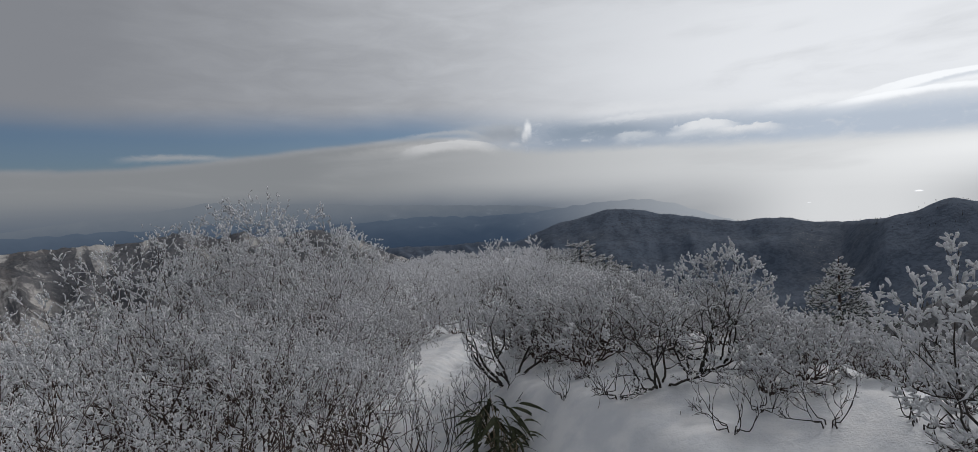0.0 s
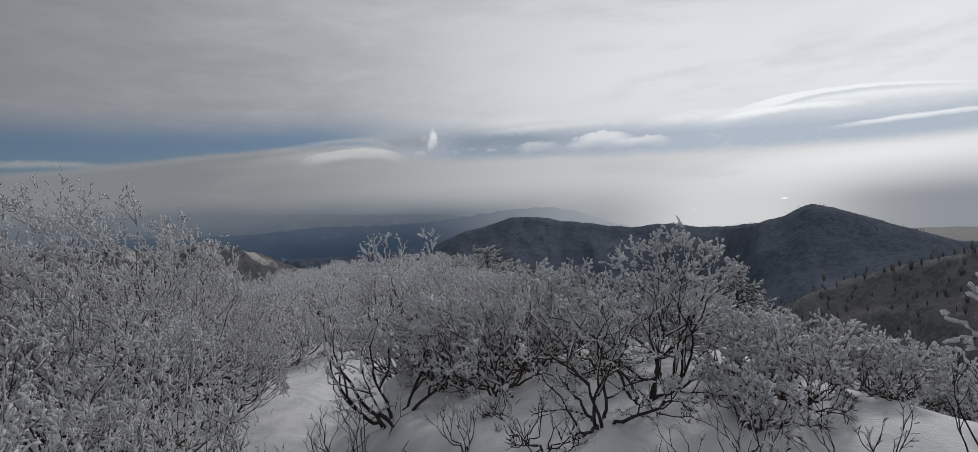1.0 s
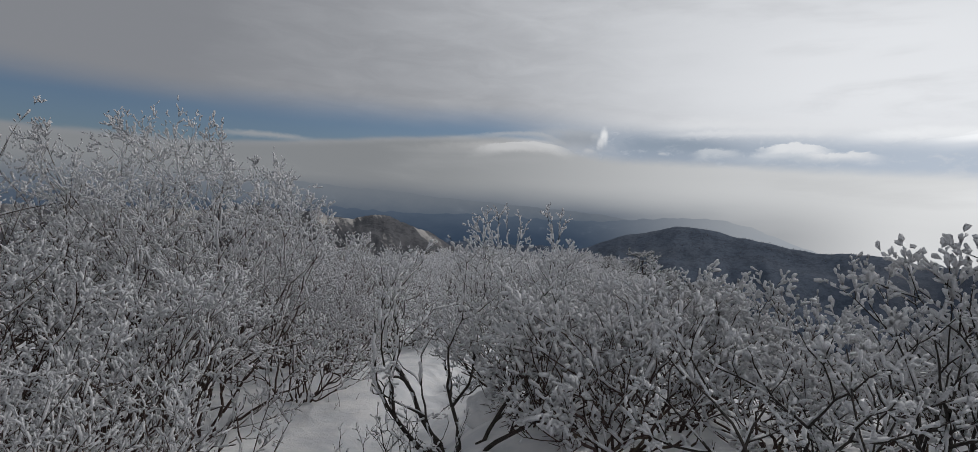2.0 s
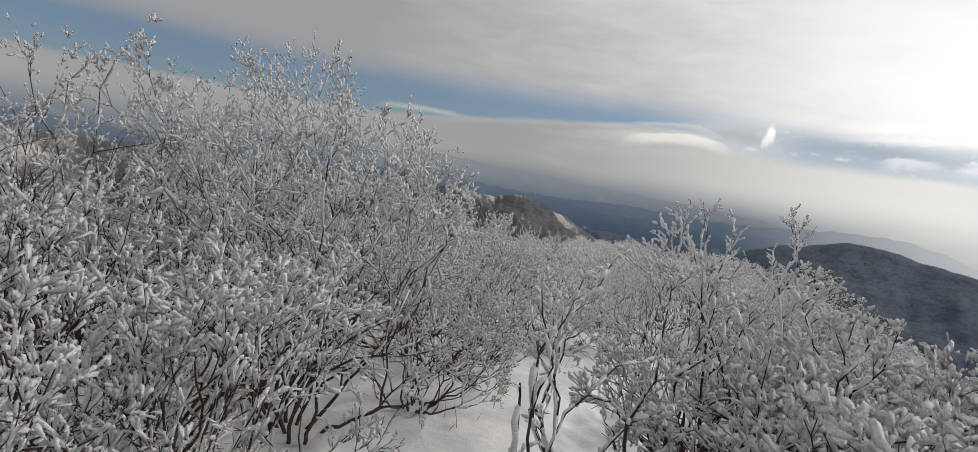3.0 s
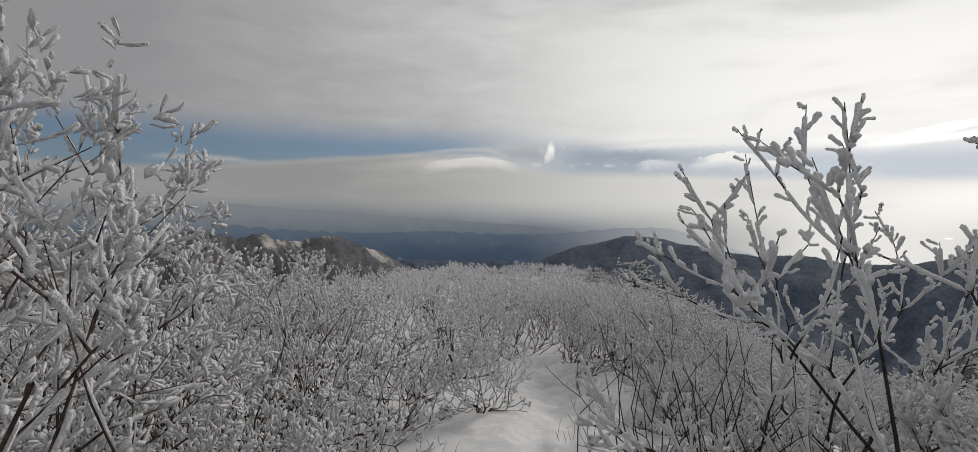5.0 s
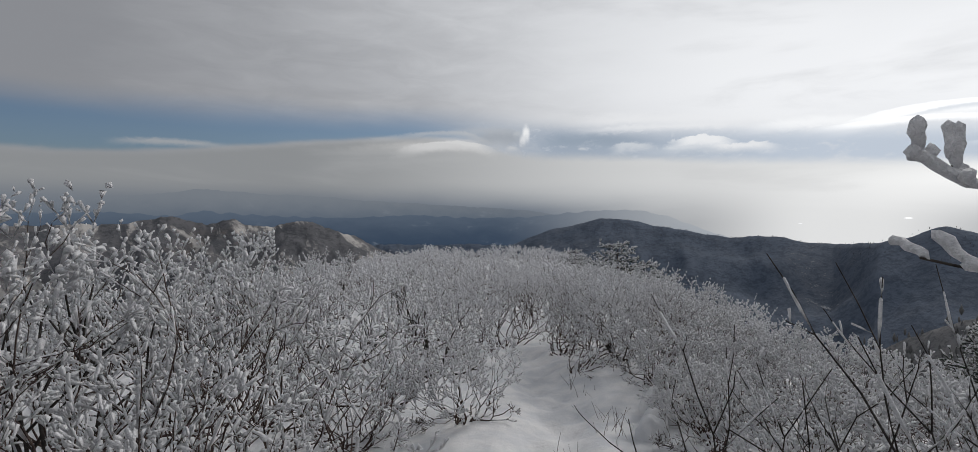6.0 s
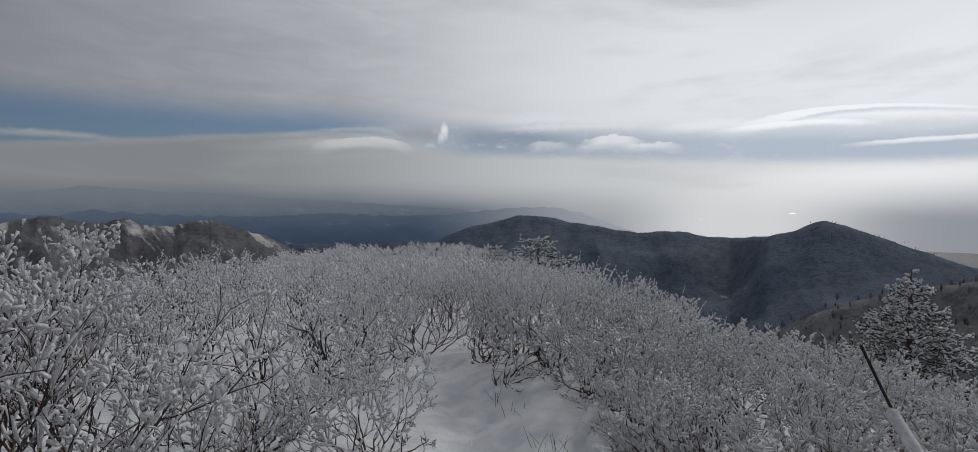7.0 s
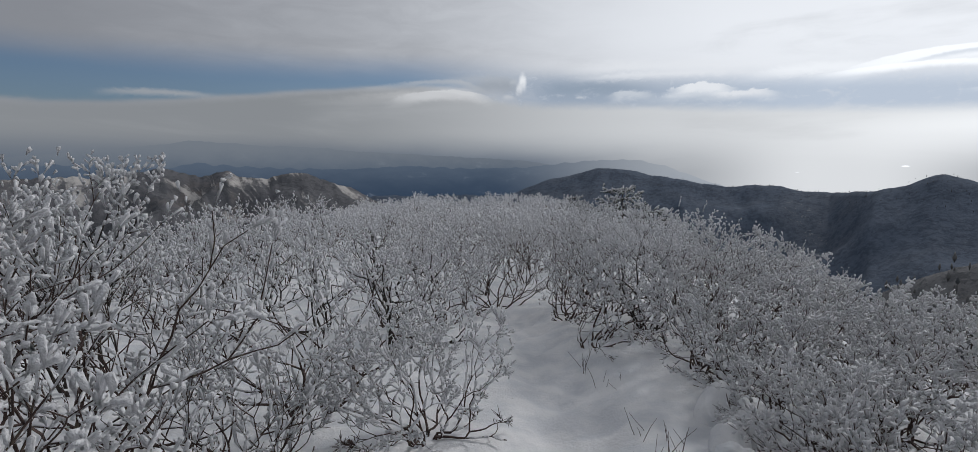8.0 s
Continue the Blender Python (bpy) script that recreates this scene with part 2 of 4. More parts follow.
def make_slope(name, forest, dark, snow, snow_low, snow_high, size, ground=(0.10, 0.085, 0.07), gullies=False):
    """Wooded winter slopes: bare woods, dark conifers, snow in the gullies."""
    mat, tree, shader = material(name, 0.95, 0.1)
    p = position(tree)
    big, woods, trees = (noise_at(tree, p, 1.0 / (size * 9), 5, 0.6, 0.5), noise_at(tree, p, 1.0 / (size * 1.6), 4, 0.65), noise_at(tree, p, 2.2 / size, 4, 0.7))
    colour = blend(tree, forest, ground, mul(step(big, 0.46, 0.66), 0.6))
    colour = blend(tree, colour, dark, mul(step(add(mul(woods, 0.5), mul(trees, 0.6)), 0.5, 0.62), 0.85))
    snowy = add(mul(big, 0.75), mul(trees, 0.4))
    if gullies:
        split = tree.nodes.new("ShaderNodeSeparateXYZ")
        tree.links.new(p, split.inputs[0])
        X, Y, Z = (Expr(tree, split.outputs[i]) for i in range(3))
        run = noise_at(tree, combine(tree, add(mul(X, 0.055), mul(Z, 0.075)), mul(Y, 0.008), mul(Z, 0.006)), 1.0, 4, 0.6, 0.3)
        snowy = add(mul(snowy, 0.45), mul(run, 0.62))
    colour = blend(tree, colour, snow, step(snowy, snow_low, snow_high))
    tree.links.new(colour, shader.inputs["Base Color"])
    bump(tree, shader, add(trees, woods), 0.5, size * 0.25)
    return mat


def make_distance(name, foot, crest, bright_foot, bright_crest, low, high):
    """A far range seen through kilometres of air: the glow of the air in front of it, put into its emission colour."""
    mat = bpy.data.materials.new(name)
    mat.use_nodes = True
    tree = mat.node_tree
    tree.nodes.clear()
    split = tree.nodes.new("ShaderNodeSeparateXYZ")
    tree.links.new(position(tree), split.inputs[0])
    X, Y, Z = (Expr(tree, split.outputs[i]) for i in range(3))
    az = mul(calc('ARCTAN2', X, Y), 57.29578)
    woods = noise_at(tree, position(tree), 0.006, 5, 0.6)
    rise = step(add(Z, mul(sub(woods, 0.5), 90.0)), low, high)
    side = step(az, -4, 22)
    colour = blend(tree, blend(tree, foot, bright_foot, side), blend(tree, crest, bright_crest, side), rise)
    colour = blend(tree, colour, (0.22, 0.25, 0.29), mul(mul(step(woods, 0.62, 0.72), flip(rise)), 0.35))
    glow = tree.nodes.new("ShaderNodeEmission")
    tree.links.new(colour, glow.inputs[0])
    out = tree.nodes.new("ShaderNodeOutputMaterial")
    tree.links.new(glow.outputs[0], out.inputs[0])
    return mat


RIME = make_rime()
SNOW = make_snow()
BARK = make_bark("dark_bark", (0.018, 0.016, 0.015), (0.065, 0.056, 0.050))
BARK_GREY = make_bark("grey_bark", (0.030, 0.019, 0.017), (0.105, 0.072, 0.064), (0.13, 0.11, 0.072))
BARK_RED = make_bark("reddish_bark", (0.04, 0.026, 0.022), (0.11, 0.075, 0.063))
NEEDLE = make_bark("needle", (0.018, 0.028, 0.020), (0.06, 0.075, 0.055))
LEAF = make_bark("bamboo_leaf", (0.020, 0.026, 0.014), (0.075, 0.080, 0.045))
STRAW = make_bark("dry_grass", (0.16, 0.12, 0.08), (0.34, 0.28, 0.20))
# haze is put into the base colour: far woods bluer, snowy woods paler
HAZED_WOODS = make_slope("hazed_wooded_slope", (0.108, 0.134, 0.180), (0.070, 0.088, 0.120), (0.42, 0.43, 0.45), 0.695, 0.79, 14, (0.12, 0.135, 0.165))
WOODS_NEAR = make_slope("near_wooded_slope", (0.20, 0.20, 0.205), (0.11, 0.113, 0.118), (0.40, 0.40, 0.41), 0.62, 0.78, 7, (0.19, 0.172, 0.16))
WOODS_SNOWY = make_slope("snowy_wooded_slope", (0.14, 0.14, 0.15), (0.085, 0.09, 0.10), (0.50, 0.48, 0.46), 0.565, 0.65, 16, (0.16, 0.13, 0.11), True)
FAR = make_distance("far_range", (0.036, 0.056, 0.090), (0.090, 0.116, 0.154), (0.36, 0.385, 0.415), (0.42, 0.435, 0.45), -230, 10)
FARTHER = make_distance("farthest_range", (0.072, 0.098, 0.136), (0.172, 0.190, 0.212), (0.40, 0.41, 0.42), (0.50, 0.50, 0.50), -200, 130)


def make_ground():
    """Snow on the ridge, bare wooded slopes below it."""
    mat, tree, shader = material("ground", 0.7, 0.25)
    p = position(tree)
    crumbs, drift, dust = (noise_at(tree, p, 55, 4), noise_at(tree, p, 3.2, 4), noise_at(tree, p, 14, 5, 0.7))
    snow = blend(tree, (0.66, 0.675, 0.70), (0.80, 0.80, 0.805), step(drift, 0.35, 0.65))
    snow = blend(tree, snow, (0.42, 0.38, 0.34), mul(step(add(dust, mul(crumbs, 0.25)), 0.82, 0.92), 0.6))
    woods, trees = (noise_at(tree, p, 0.02, 5, 0.6), noise_at(tree, p, 0.2, 4, 0.7))
    wood = blend(tree, (0.07, 0.07, 0.075), (0.03, 0.033, 0.038), step(add(mul(woods, 0.4), mul(trees, 0.6)), 0.45, 0.6))
    split = tree.nodes.new("ShaderNodeSeparateXYZ")
    tree.links.new(p, split.inputs[0])
    z = Expr(tree, split.outputs[2])
    colour = blend(tree, wood, snow, step(add(z, mul(woods, 16.0)), -34, -22))
    tree.links.new(colour, shader.inputs["Base Color"])
    bump(tree, shader, add(add(mul(crumbs, 0.2), drift), mul(dust, 0.4)), 0.5, 0.05)
    return mat


GROUND = make_ground()


# ---- mesh helpers ----
def mesh_from(name, verts, faces, mat, smooth=True):
    """verts (N, 3) and quads or triangles as numpy arrays."""
    me = bpy.data.meshes.new(name)
    n, k = faces.shape
    me.vertices.add(len(verts))
    me.vertices.foreach_set("co", np.ascontiguousarray(verts, dtype=np.float32).ravel())
    me.loops.add(n * k)
    me.loops.foreach_set("vertex_index", np.ascontiguousarray(faces, dtype=np.int32).ravel())
    me.polygons.add(n)
    me.polygons.foreach_set("loop_start", np.arange(0, n * k, k, dtype=np.int32))
    me.polygons.foreach_set("use_smooth", np.full(n, smooth))
    me.update(calc_edges=True)
    me.materials.append(mat)
    return me


def part(name, me, parent, label=""):
    ob = new(name, me)
    ob.parent = parent
    return tagged(ob, label=label)


def unit(v):
    return v / np.maximum(np.linalg.norm(v, axis=-1, keepdims=True), 1e-9)


def tubes(pts, rad, sides, along=None):
    """Tapered tubes along many polylines: pts (N, P, 3), rad (N, P)."""
    n, p, _ = pts.shape
    if n == 0:
        return np.zeros((0, 3)), np.zeros((0, 4), int)
    if along is None:
        along = unit(np.gradient(pts, axis=1))
    ref = np.where(np.abs(along[..., 2:3]) > 0.9, np.array([1.0, 0, 0]), np.array([0, 0, 1.0]))
    u = unit(np.cross(along, ref))
    v = np.cross(along, u)
    a = np.arange(sides) * 2 * np.pi / sides
    ring = u[:, :, None, :] * np.cos(a)[:, None] + v[:, :, None, :] * np.sin(a)[:, None]
    verts = pts[:, :, None, :] + ring * rad[:, :, None, None]
    idx = np.arange(n * p * sides).reshape(n, p, sides)
    nxt = np.roll(idx, -1, axis=2)
    quads = np.stack([idx[:, :-1], nxt[:, :-1], nxt[:, 1:], idx[:, 1:]], -1).reshape(-1, 4)
    return verts.reshape(-1, 3), quads


def joined(pieces):
    verts, faces, base = [], [], 0
    for v, f in pieces:
        verts.append(v)
        faces.append(f + base)
        base += len(v)
    return np.concatenate(verts), np.concatenate(faces)


def resample(pts, count):
    """Polylines (N, P, 3) with another number of points."""
    n, p, _ = pts.shape
    t = np.linspace(0, p - 1, count)
    i = np.minimum(t.astype(int), p - 2)
    f = (t - i)[None, :, None]
    return pts[:, i] * (1 - f) + pts[:, i + 1] * f


WIND = np.array([-0.75, -0.45, 0.5])      # the side on which the rime has grown


def shoots(rng, start, way, length, points, wander, lift):
    """Polylines that wander and lift on their way."""
    n = len(start)
    out = np.empty((n, points, 3))
    out[:, 0] = start
    d = unit(way)
    step = (length / (points - 1))[:, None]
    for k in range(1, points):
        d = unit(d + rng.normal(0, wander, (n, 3)) + np.array([0, 0, lift]))
        out[:, k] = out[:, k - 1] + d * step
    return out


def offspring(rng, parents, kids, low, high, angle, ratio, points, wander, lift, length=None):
    """Side shoots of many parent polylines."""
    n, p, _ = parents.shape
    count = n * kids
    who = np.repeat(np.arange(n), kids)
    slot = (np.tile(np.arange(kids), n) + rng.uniform(0, 1, count)) / kids
    t = (low + (high - low) * slot) * (p - 1)
    i = np.minimum(t.astype(int), p - 2)
    f = (t - i)[:, None]
    start = parents[who, i] * (1 - f) + parents[who, i + 1] * f
    along = unit(parents[who, i + 1] - parents[who, i])
    side = unit(np.cross(along, rng.normal(0, 1, (count, 3))))
    a = rng.uniform(angle * 0.6, angle * 1.4, count)[:, None]
    way = along * np.cos(a) + side * np.sin(a)
    full = np.linalg.norm(parents[:, 1:] - parents[:, :-1], axis=2).sum(1)[who]
    reach = full * ratio * rng.uniform(0.6, 1.3, count) * (1.15 - 0.5 * t / (p - 1))
    if length:
        reach = length * rng.uniform(0.55, 1.35, count)
    return shoots(rng, start, way, reach, points, wander, lift)


def fork_bush(rng, stems, height, crown, spread, gens, first=0.24, ratio=0.80, angle=0.45, lift=0.10, wander=0.12, side=3, finger=0.05, lean=(0, 0), clear=None, prune=0.16, busy=1):
    """A many-stemmed shrub that forks again and again: the polylines of each generation, then its short side twigs.
    crown: half width and height of the widest place, as shares of the height, and how flat its top is; shoots end at its uneven outline."""
    wide, waist = crown[0] * height, crown[1] * height
    lobes = rng.uniform(0, 6.28, 4)

    def outward(p):
        x, y = p[..., 0] - lean[0] * p[..., 2], p[..., 1] - lean[1] * p[..., 2]
        a = np.arctan2(y, x)
        edge = 1 + 0.10 * np.sin(2 * a + lobes[0]) + 0.09 * np.sin(5 * a + lobes[1] + 4 * p[..., 2] / height) + 0.05 * np.sin(9 * a + lobes[2])
        narrow = 0.55 + 0.45 * np.clip(p[..., 2] / max(waist, 1e-6), 0, 1)
        up = np.maximum(p[..., 2] - waist, 0) / (height - waist)
        return ((np.hypot(x, y) / (wide * narrow)) ** crown[2] + up ** crown[2]) ** (1 / crown[2]) / edge

    def fit(pts, least, low, high):
        goal = rng.uniform(low, high, len(pts))
        less, more = np.full(len(pts), least), np.full(len(pts), 1.0)
        for _ in range(7):
            half = (less + more) / 2
            inside = outward(pts[:, 0] + (pts[:, -1] - pts[:, 0]) * half[:, None]) < goal
            less, more = np.where(inside, half, less), np.where(inside, more, half)
        pts = pts[:, :1] + (pts - pts[:, :1]) * less[:, None, None]
        pts = np.concatenate([pts[:, :1], np.maximum(pts[:, 1:], np.array([-99, -99, 0.03]))], 1)
        return clear(pts) if clear else pts

    az = (np.arange(stems) + rng.uniform(0, 0.9, stems)) * 2 * np.pi / stems
    polar = np.radians(spread[0] + (spread[1] - spread[0]) * np.sqrt(rng.uniform(0.02, 1, stems)))
    way = np.stack([np.sin(polar) * np.cos(az) + lean[0], np.sin(polar) * np.sin(az) + lean[1], np.cos(polar)], 1)
    start = np.stack([np.cos(az), np.sin(az), np.zeros(stems)], 1) * rng.uniform(0.01, 0.07, (stems, 1)) * height
    start[:, 2] = -0.08
    orders = []
    for g in range(gens + 1):
        if len(start) == 0:
            break
        size = height * first * ratio ** g * rng.uniform(0.7, 1.3, len(start)) + (0.08 if g == 0 else 0.0)
        pts = fit(shoots(rng, start, way, size, (7, 5, 4, 3, 3, 3, 3, 3)[g], wander * (1.25 if g < 2 else 1.0), lift), 0.35 if g else 0.9, 0.72, 1.08)
        orders.append(pts)
        if g == gens or len(pts) == 0:
            break
        along = unit(pts[:, -1] - pts[:, -2])
        axis = unit(np.cross(along, rng.normal(0, 1, (len(pts), 3))))
        start = np.repeat(pts[:, -1], 2, axis=0)
        turn = np.stack([rng.uniform(0.3, 1.0, len(pts)), -rng.uniform(0.7, 1.5, len(pts))], 1).reshape(-1, 1) * angle
        way = np.repeat(along, 2, axis=0) * np.cos(turn) + np.repeat(axis, 2, axis=0) * np.sin(turn)
        if g >= 1:
            keep = rng.uniform(0, 1, len(start)) >= prune
            start, way = start[keep], way[keep]
        if g < busy:
            extra = offspring(rng, pts, 1, 0.35, 0.9, 0.9, 1.0, 2, 0.0, 0.0)
            start, way = np.concatenate([start, extra[:, 0]]), np.concatenate([way, unit(extra[:, 1] - extra[:, 0])])
    twigs = [offspring(rng, pts, side if k >= gens - 1 else max(side - 1, 1), 0.12, 1.0, 0.66, 1.0, 3, wander, lift, finger) for k, pts in enumerate(orders) if k >= gens - 2 and len(pts)]
    twigs = np.concatenate(twigs)
    return orders, clear(twigs) if clear else twigs


def taper(pts, r0, r1):
    return np.tile(np.linspace(r0, r1, pts.shape[1]), (len(pts), 1))


def spindles(pts, rad, sides):
    """Tubes along polylines, drawn to a point at both ends."""
    n, p, _ = pts.shape
    ring_v, ring_f = tubes(pts[:, 1:-1], rad[:, 1:-1], sides, unit(np.gradient(pts, axis=1))[:, 1:-1])
    m = (p - 2) * sides
    ends = np.concatenate([pts[:, 0], pts[:, -1]])
    base = n * m
    i = np.arange(n)[:, None] * m
    k = np.arange(sides)[None]
    k2 = (k + 1) % sides
    tail = np.broadcast_to(base + np.arange(n)[:, None], (n, sides))
    head = tail + n
    last = (p - 3) * sides
    f0 = np.stack([tail, i + k2, i + k, i + k], -1).reshape(-1, 4)
    f1 = np.stack([i + last + k, i + last + k2, head, head], -1).reshape(-1, 4)
    tris = np.concatenate([f0[:, :3], f1[:, [0, 1, 2]]])
    if p > 3:
        tris = np.concatenate([tris, ring_f[:, [0, 1, 2]], ring_f[:, [0, 2, 3]]])
    return np.concatenate([ring_v, ends]), tris


def coat(rng, pts, radius, rings, sides, bare=0.0, start=0.15, lumps=1.0):
    """Rime that has grown on one side of the branches: lumpy, thickest near the blunt tips."""
    keep = rng.uniform(0, 1, len(pts)) >= bare
    if not keep.any():
        keep[:1] = True
    q = resample(pts[keep], 9)
    n = len(q)
    first = int(round(start * 8))
    q = resample(q[:, first:], rings + 2)
    r = radius * rng.uniform(0.6, 1.4, (n, 1)) * (1 + lumps * rng.uniform(-0.4, 0.4, (n, rings + 2))) * np.linspace(0.85, 1.15, rings + 2)[None]
    r = np.minimum(r, radius * 1.7)
    if rings == 1:
        q[:, 1] = 0.35 * q[:, 0] + 0.65 * q[:, 2]
    q = q + unit(WIND)[None, None] * (r * 0.7)[..., None] + rng.normal(0, radius * 0.42 * lumps, q.shape)
    q[:, -1] = q[:, -2] + unit(q[:, -1] - q[:, -2]) * r[:, -2:-1] * 0.9
    return spindles(q, r, sides)


def keep_clear(place, turn, lane, reach):
    """A filter that shortens or leaves out the shoots that would hang into the walked lane."""
    c, s = math.cos(turn), math.sin(turn)

    def near(pts):
        x = pts[..., 0] * c - pts[..., 1] * s + place[0]
        y = pts[..., 0] * s + pts[..., 1] * c + place[1]
        d = np.full(x.shape, 1e9)
        for (ax, ay), (bx, by) in zip(lane[:-1], lane[1:]):
            dx, dy = bx - ax, by - ay
            t = np.clip(((x - ax) * dx + (y - ay) * dy) / (dx * dx + dy * dy), 0, 1)
            d = np.minimum(d, np.hypot(x - ax - t * dx, y - ay - t * dy))
        return (d <= reach).any(1)

    def clear(pts):
        for _ in range(4):
            bad = near(pts)
            if not bad.any():
                return pts
            pts[bad] = pts[bad][:, :1] + (pts[bad] - pts[bad][:, :1]) * 0.7
        return pts[~near(pts)]
    return clear


def shrub_parts(rng, height, orders, twigs, thick, rime, detail, bark, bare, fine=False):
    """Meshes of a shrub: each stem, its branches, its coat of rime."""
    s0 = (6, 5, 4)[detail]
    sides = 7 if fine else (4, 3, 3)[detail]
    stems = []
    for k in range(len(orders[0])):
        v, f = tubes(orders[0][k:k + 1], taper(orders[0][k:k + 1], thick, thick * 0.62), s0)
        stems.append(mesh_from("stem", v, f, bark))
    wood, white = [], []
    girth = thick * 0.62
    for k, pts in enumerate(orders):
        if k and k <= (5, 4, 2)[detail] and len(pts):
            line = resample(pts, max((5, 4, 3, 3, 2, 2)[k - 1] - (0, 0, 1)[detail], 2))
            wood.append(tubes(line, taper(line, girth, girth * 0.66), (5 if k == 1 else 3) if detail == 0 else 3))
            girth *= 0.70
        if len(pts):
            knobs = max(1, (((10, 6, 4, 3, 2, 2, 2, 2), (6, 4, 2, 2, 1, 1, 1, 1), (3, 2, 1, 1, 1, 1, 1, 1))[detail][k]) * (2 if fine else 1))
            high = pts if k < 2 else pts[pts[:, -1, 2] > height * rng.uniform(0.0, 0.32, len(pts)) * (1 + bare[2])]
            white.append(coat(rng, high if len(high) else pts, rime, knobs, sides, bare[min(k, len(bare) - 1)], (0.45, 0.1)[k > 0] if k < 2 else 0.0, 0.55 if fine else 1.0))
    # the sheltered twigs low down stay dark
    low = twigs[:, 0, 2] < height * rng.uniform(0.0, 0.32, len(twigs)) * (1 + bare[2])
    white.append(coat(rng, twigs[~low], rime, 5 if fine else (2, 2, 1)[detail], sides if fine else 3, 0.0, 0.0, 0.55 if fine else 0.8))
    if detail < 2 and low.any():
        wood.append(tubes(resample(twigs[low], 2), taper(twigs[low][:, :2], 0.0028, 0.0014), 3))
    return stems, mesh_from("branchwork", *joined(wood), bark), mesh_from("rime", *joined(white), RIME)


# ---- the ground: a snowy ridge, falling away to the valleys ----
LANE = [(t[1], t[2]) for t in PATH] + [(-1.35, 11.2), (-1.25, 12.6), (-1.05, 14.0), (-1.3, 15.8), (-1.6, 17.4)]
LANE = [(0.15, -4.0), (0.02, -2.0)] + LANE


def smooth(x, a, b):
    t = np.clip((x - a) / (b - a), 0, 1)
    return t * t * (3 - 2 * t)


def waves(x, y, size, seed, octaves=3):
    """Smooth uneven relief from crossing waves, about -1 to 1."""
    rng = np.random.default_rng(seed)
    out = np.zeros(np.shape(x))
    amp, total = 1.0, 0.0
    for _ in range(octaves):
        for _ in range(4):
            a, ph = rng.uniform(0, 2 * np.pi, 2)
            k = 2 * np.pi / size * rng.uniform(0.7, 1.4)
            out = out + amp * np.sin((x * np.cos(a) + y * np.sin(a)) * k + ph) * 0.25
        total += amp
        amp, size = amp * 0.5, size * 0.5
    return out / total * 1.6


def lane_distance(x, y):
    d = np.full(np.shape(x), 1e9)
    for (ax, ay), (bx, by) in zip(LANE[:-1], LANE[1:]):
        dx, dy = bx - ax, by - ay
        t = np.clip(((x - ax) * dx + (y - ay) * dy) / max(dx * dx + dy * dy, 1e-9), 0, 1)
        d = np.minimum(d, np.hypot(x - ax - t * dx, y - ay - t * dy))
    return d


CREST_Y = [-60, -20, 0, 8, 16, 22, 30, 40, 48, 56, 70, 90, 130, 400]
CREST_Z = [-6, 1.2, 0.0, -0.75, -1.52, -1.95, -2.35, -2.75, -2.95, -3.6, -6.5, -13, -32, -150]


steps_rng = random.Random(11)
FOOTPRINTS = []
for (ax, ay), (bx, by) in zip(LANE[:-1], LANE[1:]):
    for k in range(max(1, round(math.hypot(bx - ax, by - ay) / 0.36))):
        f = (k + 0.5) / max(1, round(math.hypot(bx - ax, by - ay) / 0.36))
        FOOTPRINTS.append((ax + f * (bx - ax) + (0.13 if len(FOOTPRINTS) % 2 else -0.13) + steps_rng.uniform(-0.06, 0.06), ay + f * (by - ay)))


def ground_z(x, y):
    x, y = np.asarray(x, float), np.asarray(y, float)
    z = np.interp(y, CREST_Y, CREST_Z) + 0.0768 * np.clip(x, -4, 2.5) * smooth(y, 30, 16)
    right = np.maximum(x - np.interp(y, [0, 6, 12], [3.2, 2.6, 0.6]), 0)
    z = z - 0.34 * right * smooth(right, -1.0, 4) - 0.0022 * right ** 2 * (right < 90) - (right >= 90) * (0.0022 * 8100 + 0.25 * (right - 90))
    left = np.maximum(-x - 7.0, 0)
    z = z - 0.24 * left * smooth(left, 0, 8) - 0.0015 * np.minimum(left, 90) ** 2
    z = z + 0.40 * smooth(x, -1.1, -0.2) * smooth(y, 1.5, 4.2) * smooth(y, 9.2, 7.0) * smooth(x, 4.5, 2.2) * smooth(lane_distance(x, y), 0.25, 0.85)
    near = smooth(np.hypot(x, y - 8), 60, 20)
    z = z + near * (0.05 * waves(x, y, 2.6, 3) + 0.10 * waves(x, y, 7.0, 4, 2))
    d = lane_distance(x, y)
    z = z - 0.10 * smooth(d, 0.55, 0.15) + 0.025 * waves(x, y, 0.55, 8) * smooth(d, 0.9, 0.3)
    for fx, fy in FOOTPRINTS:
        z = z - 0.055 * np.exp(-((x - fx) / 0.10) ** 2 - ((y - fy) / 0.17) ** 2)
    far = np.hypot(x, y - 8)
    z = z - 0.32 * np.maximum(far - 110, 0) + 3.0 * waves(x, y, 60, 5) * smooth(far, 60, 200)
    return np.maximum(z, -330 + 12 * waves(x, y, 500, 6))


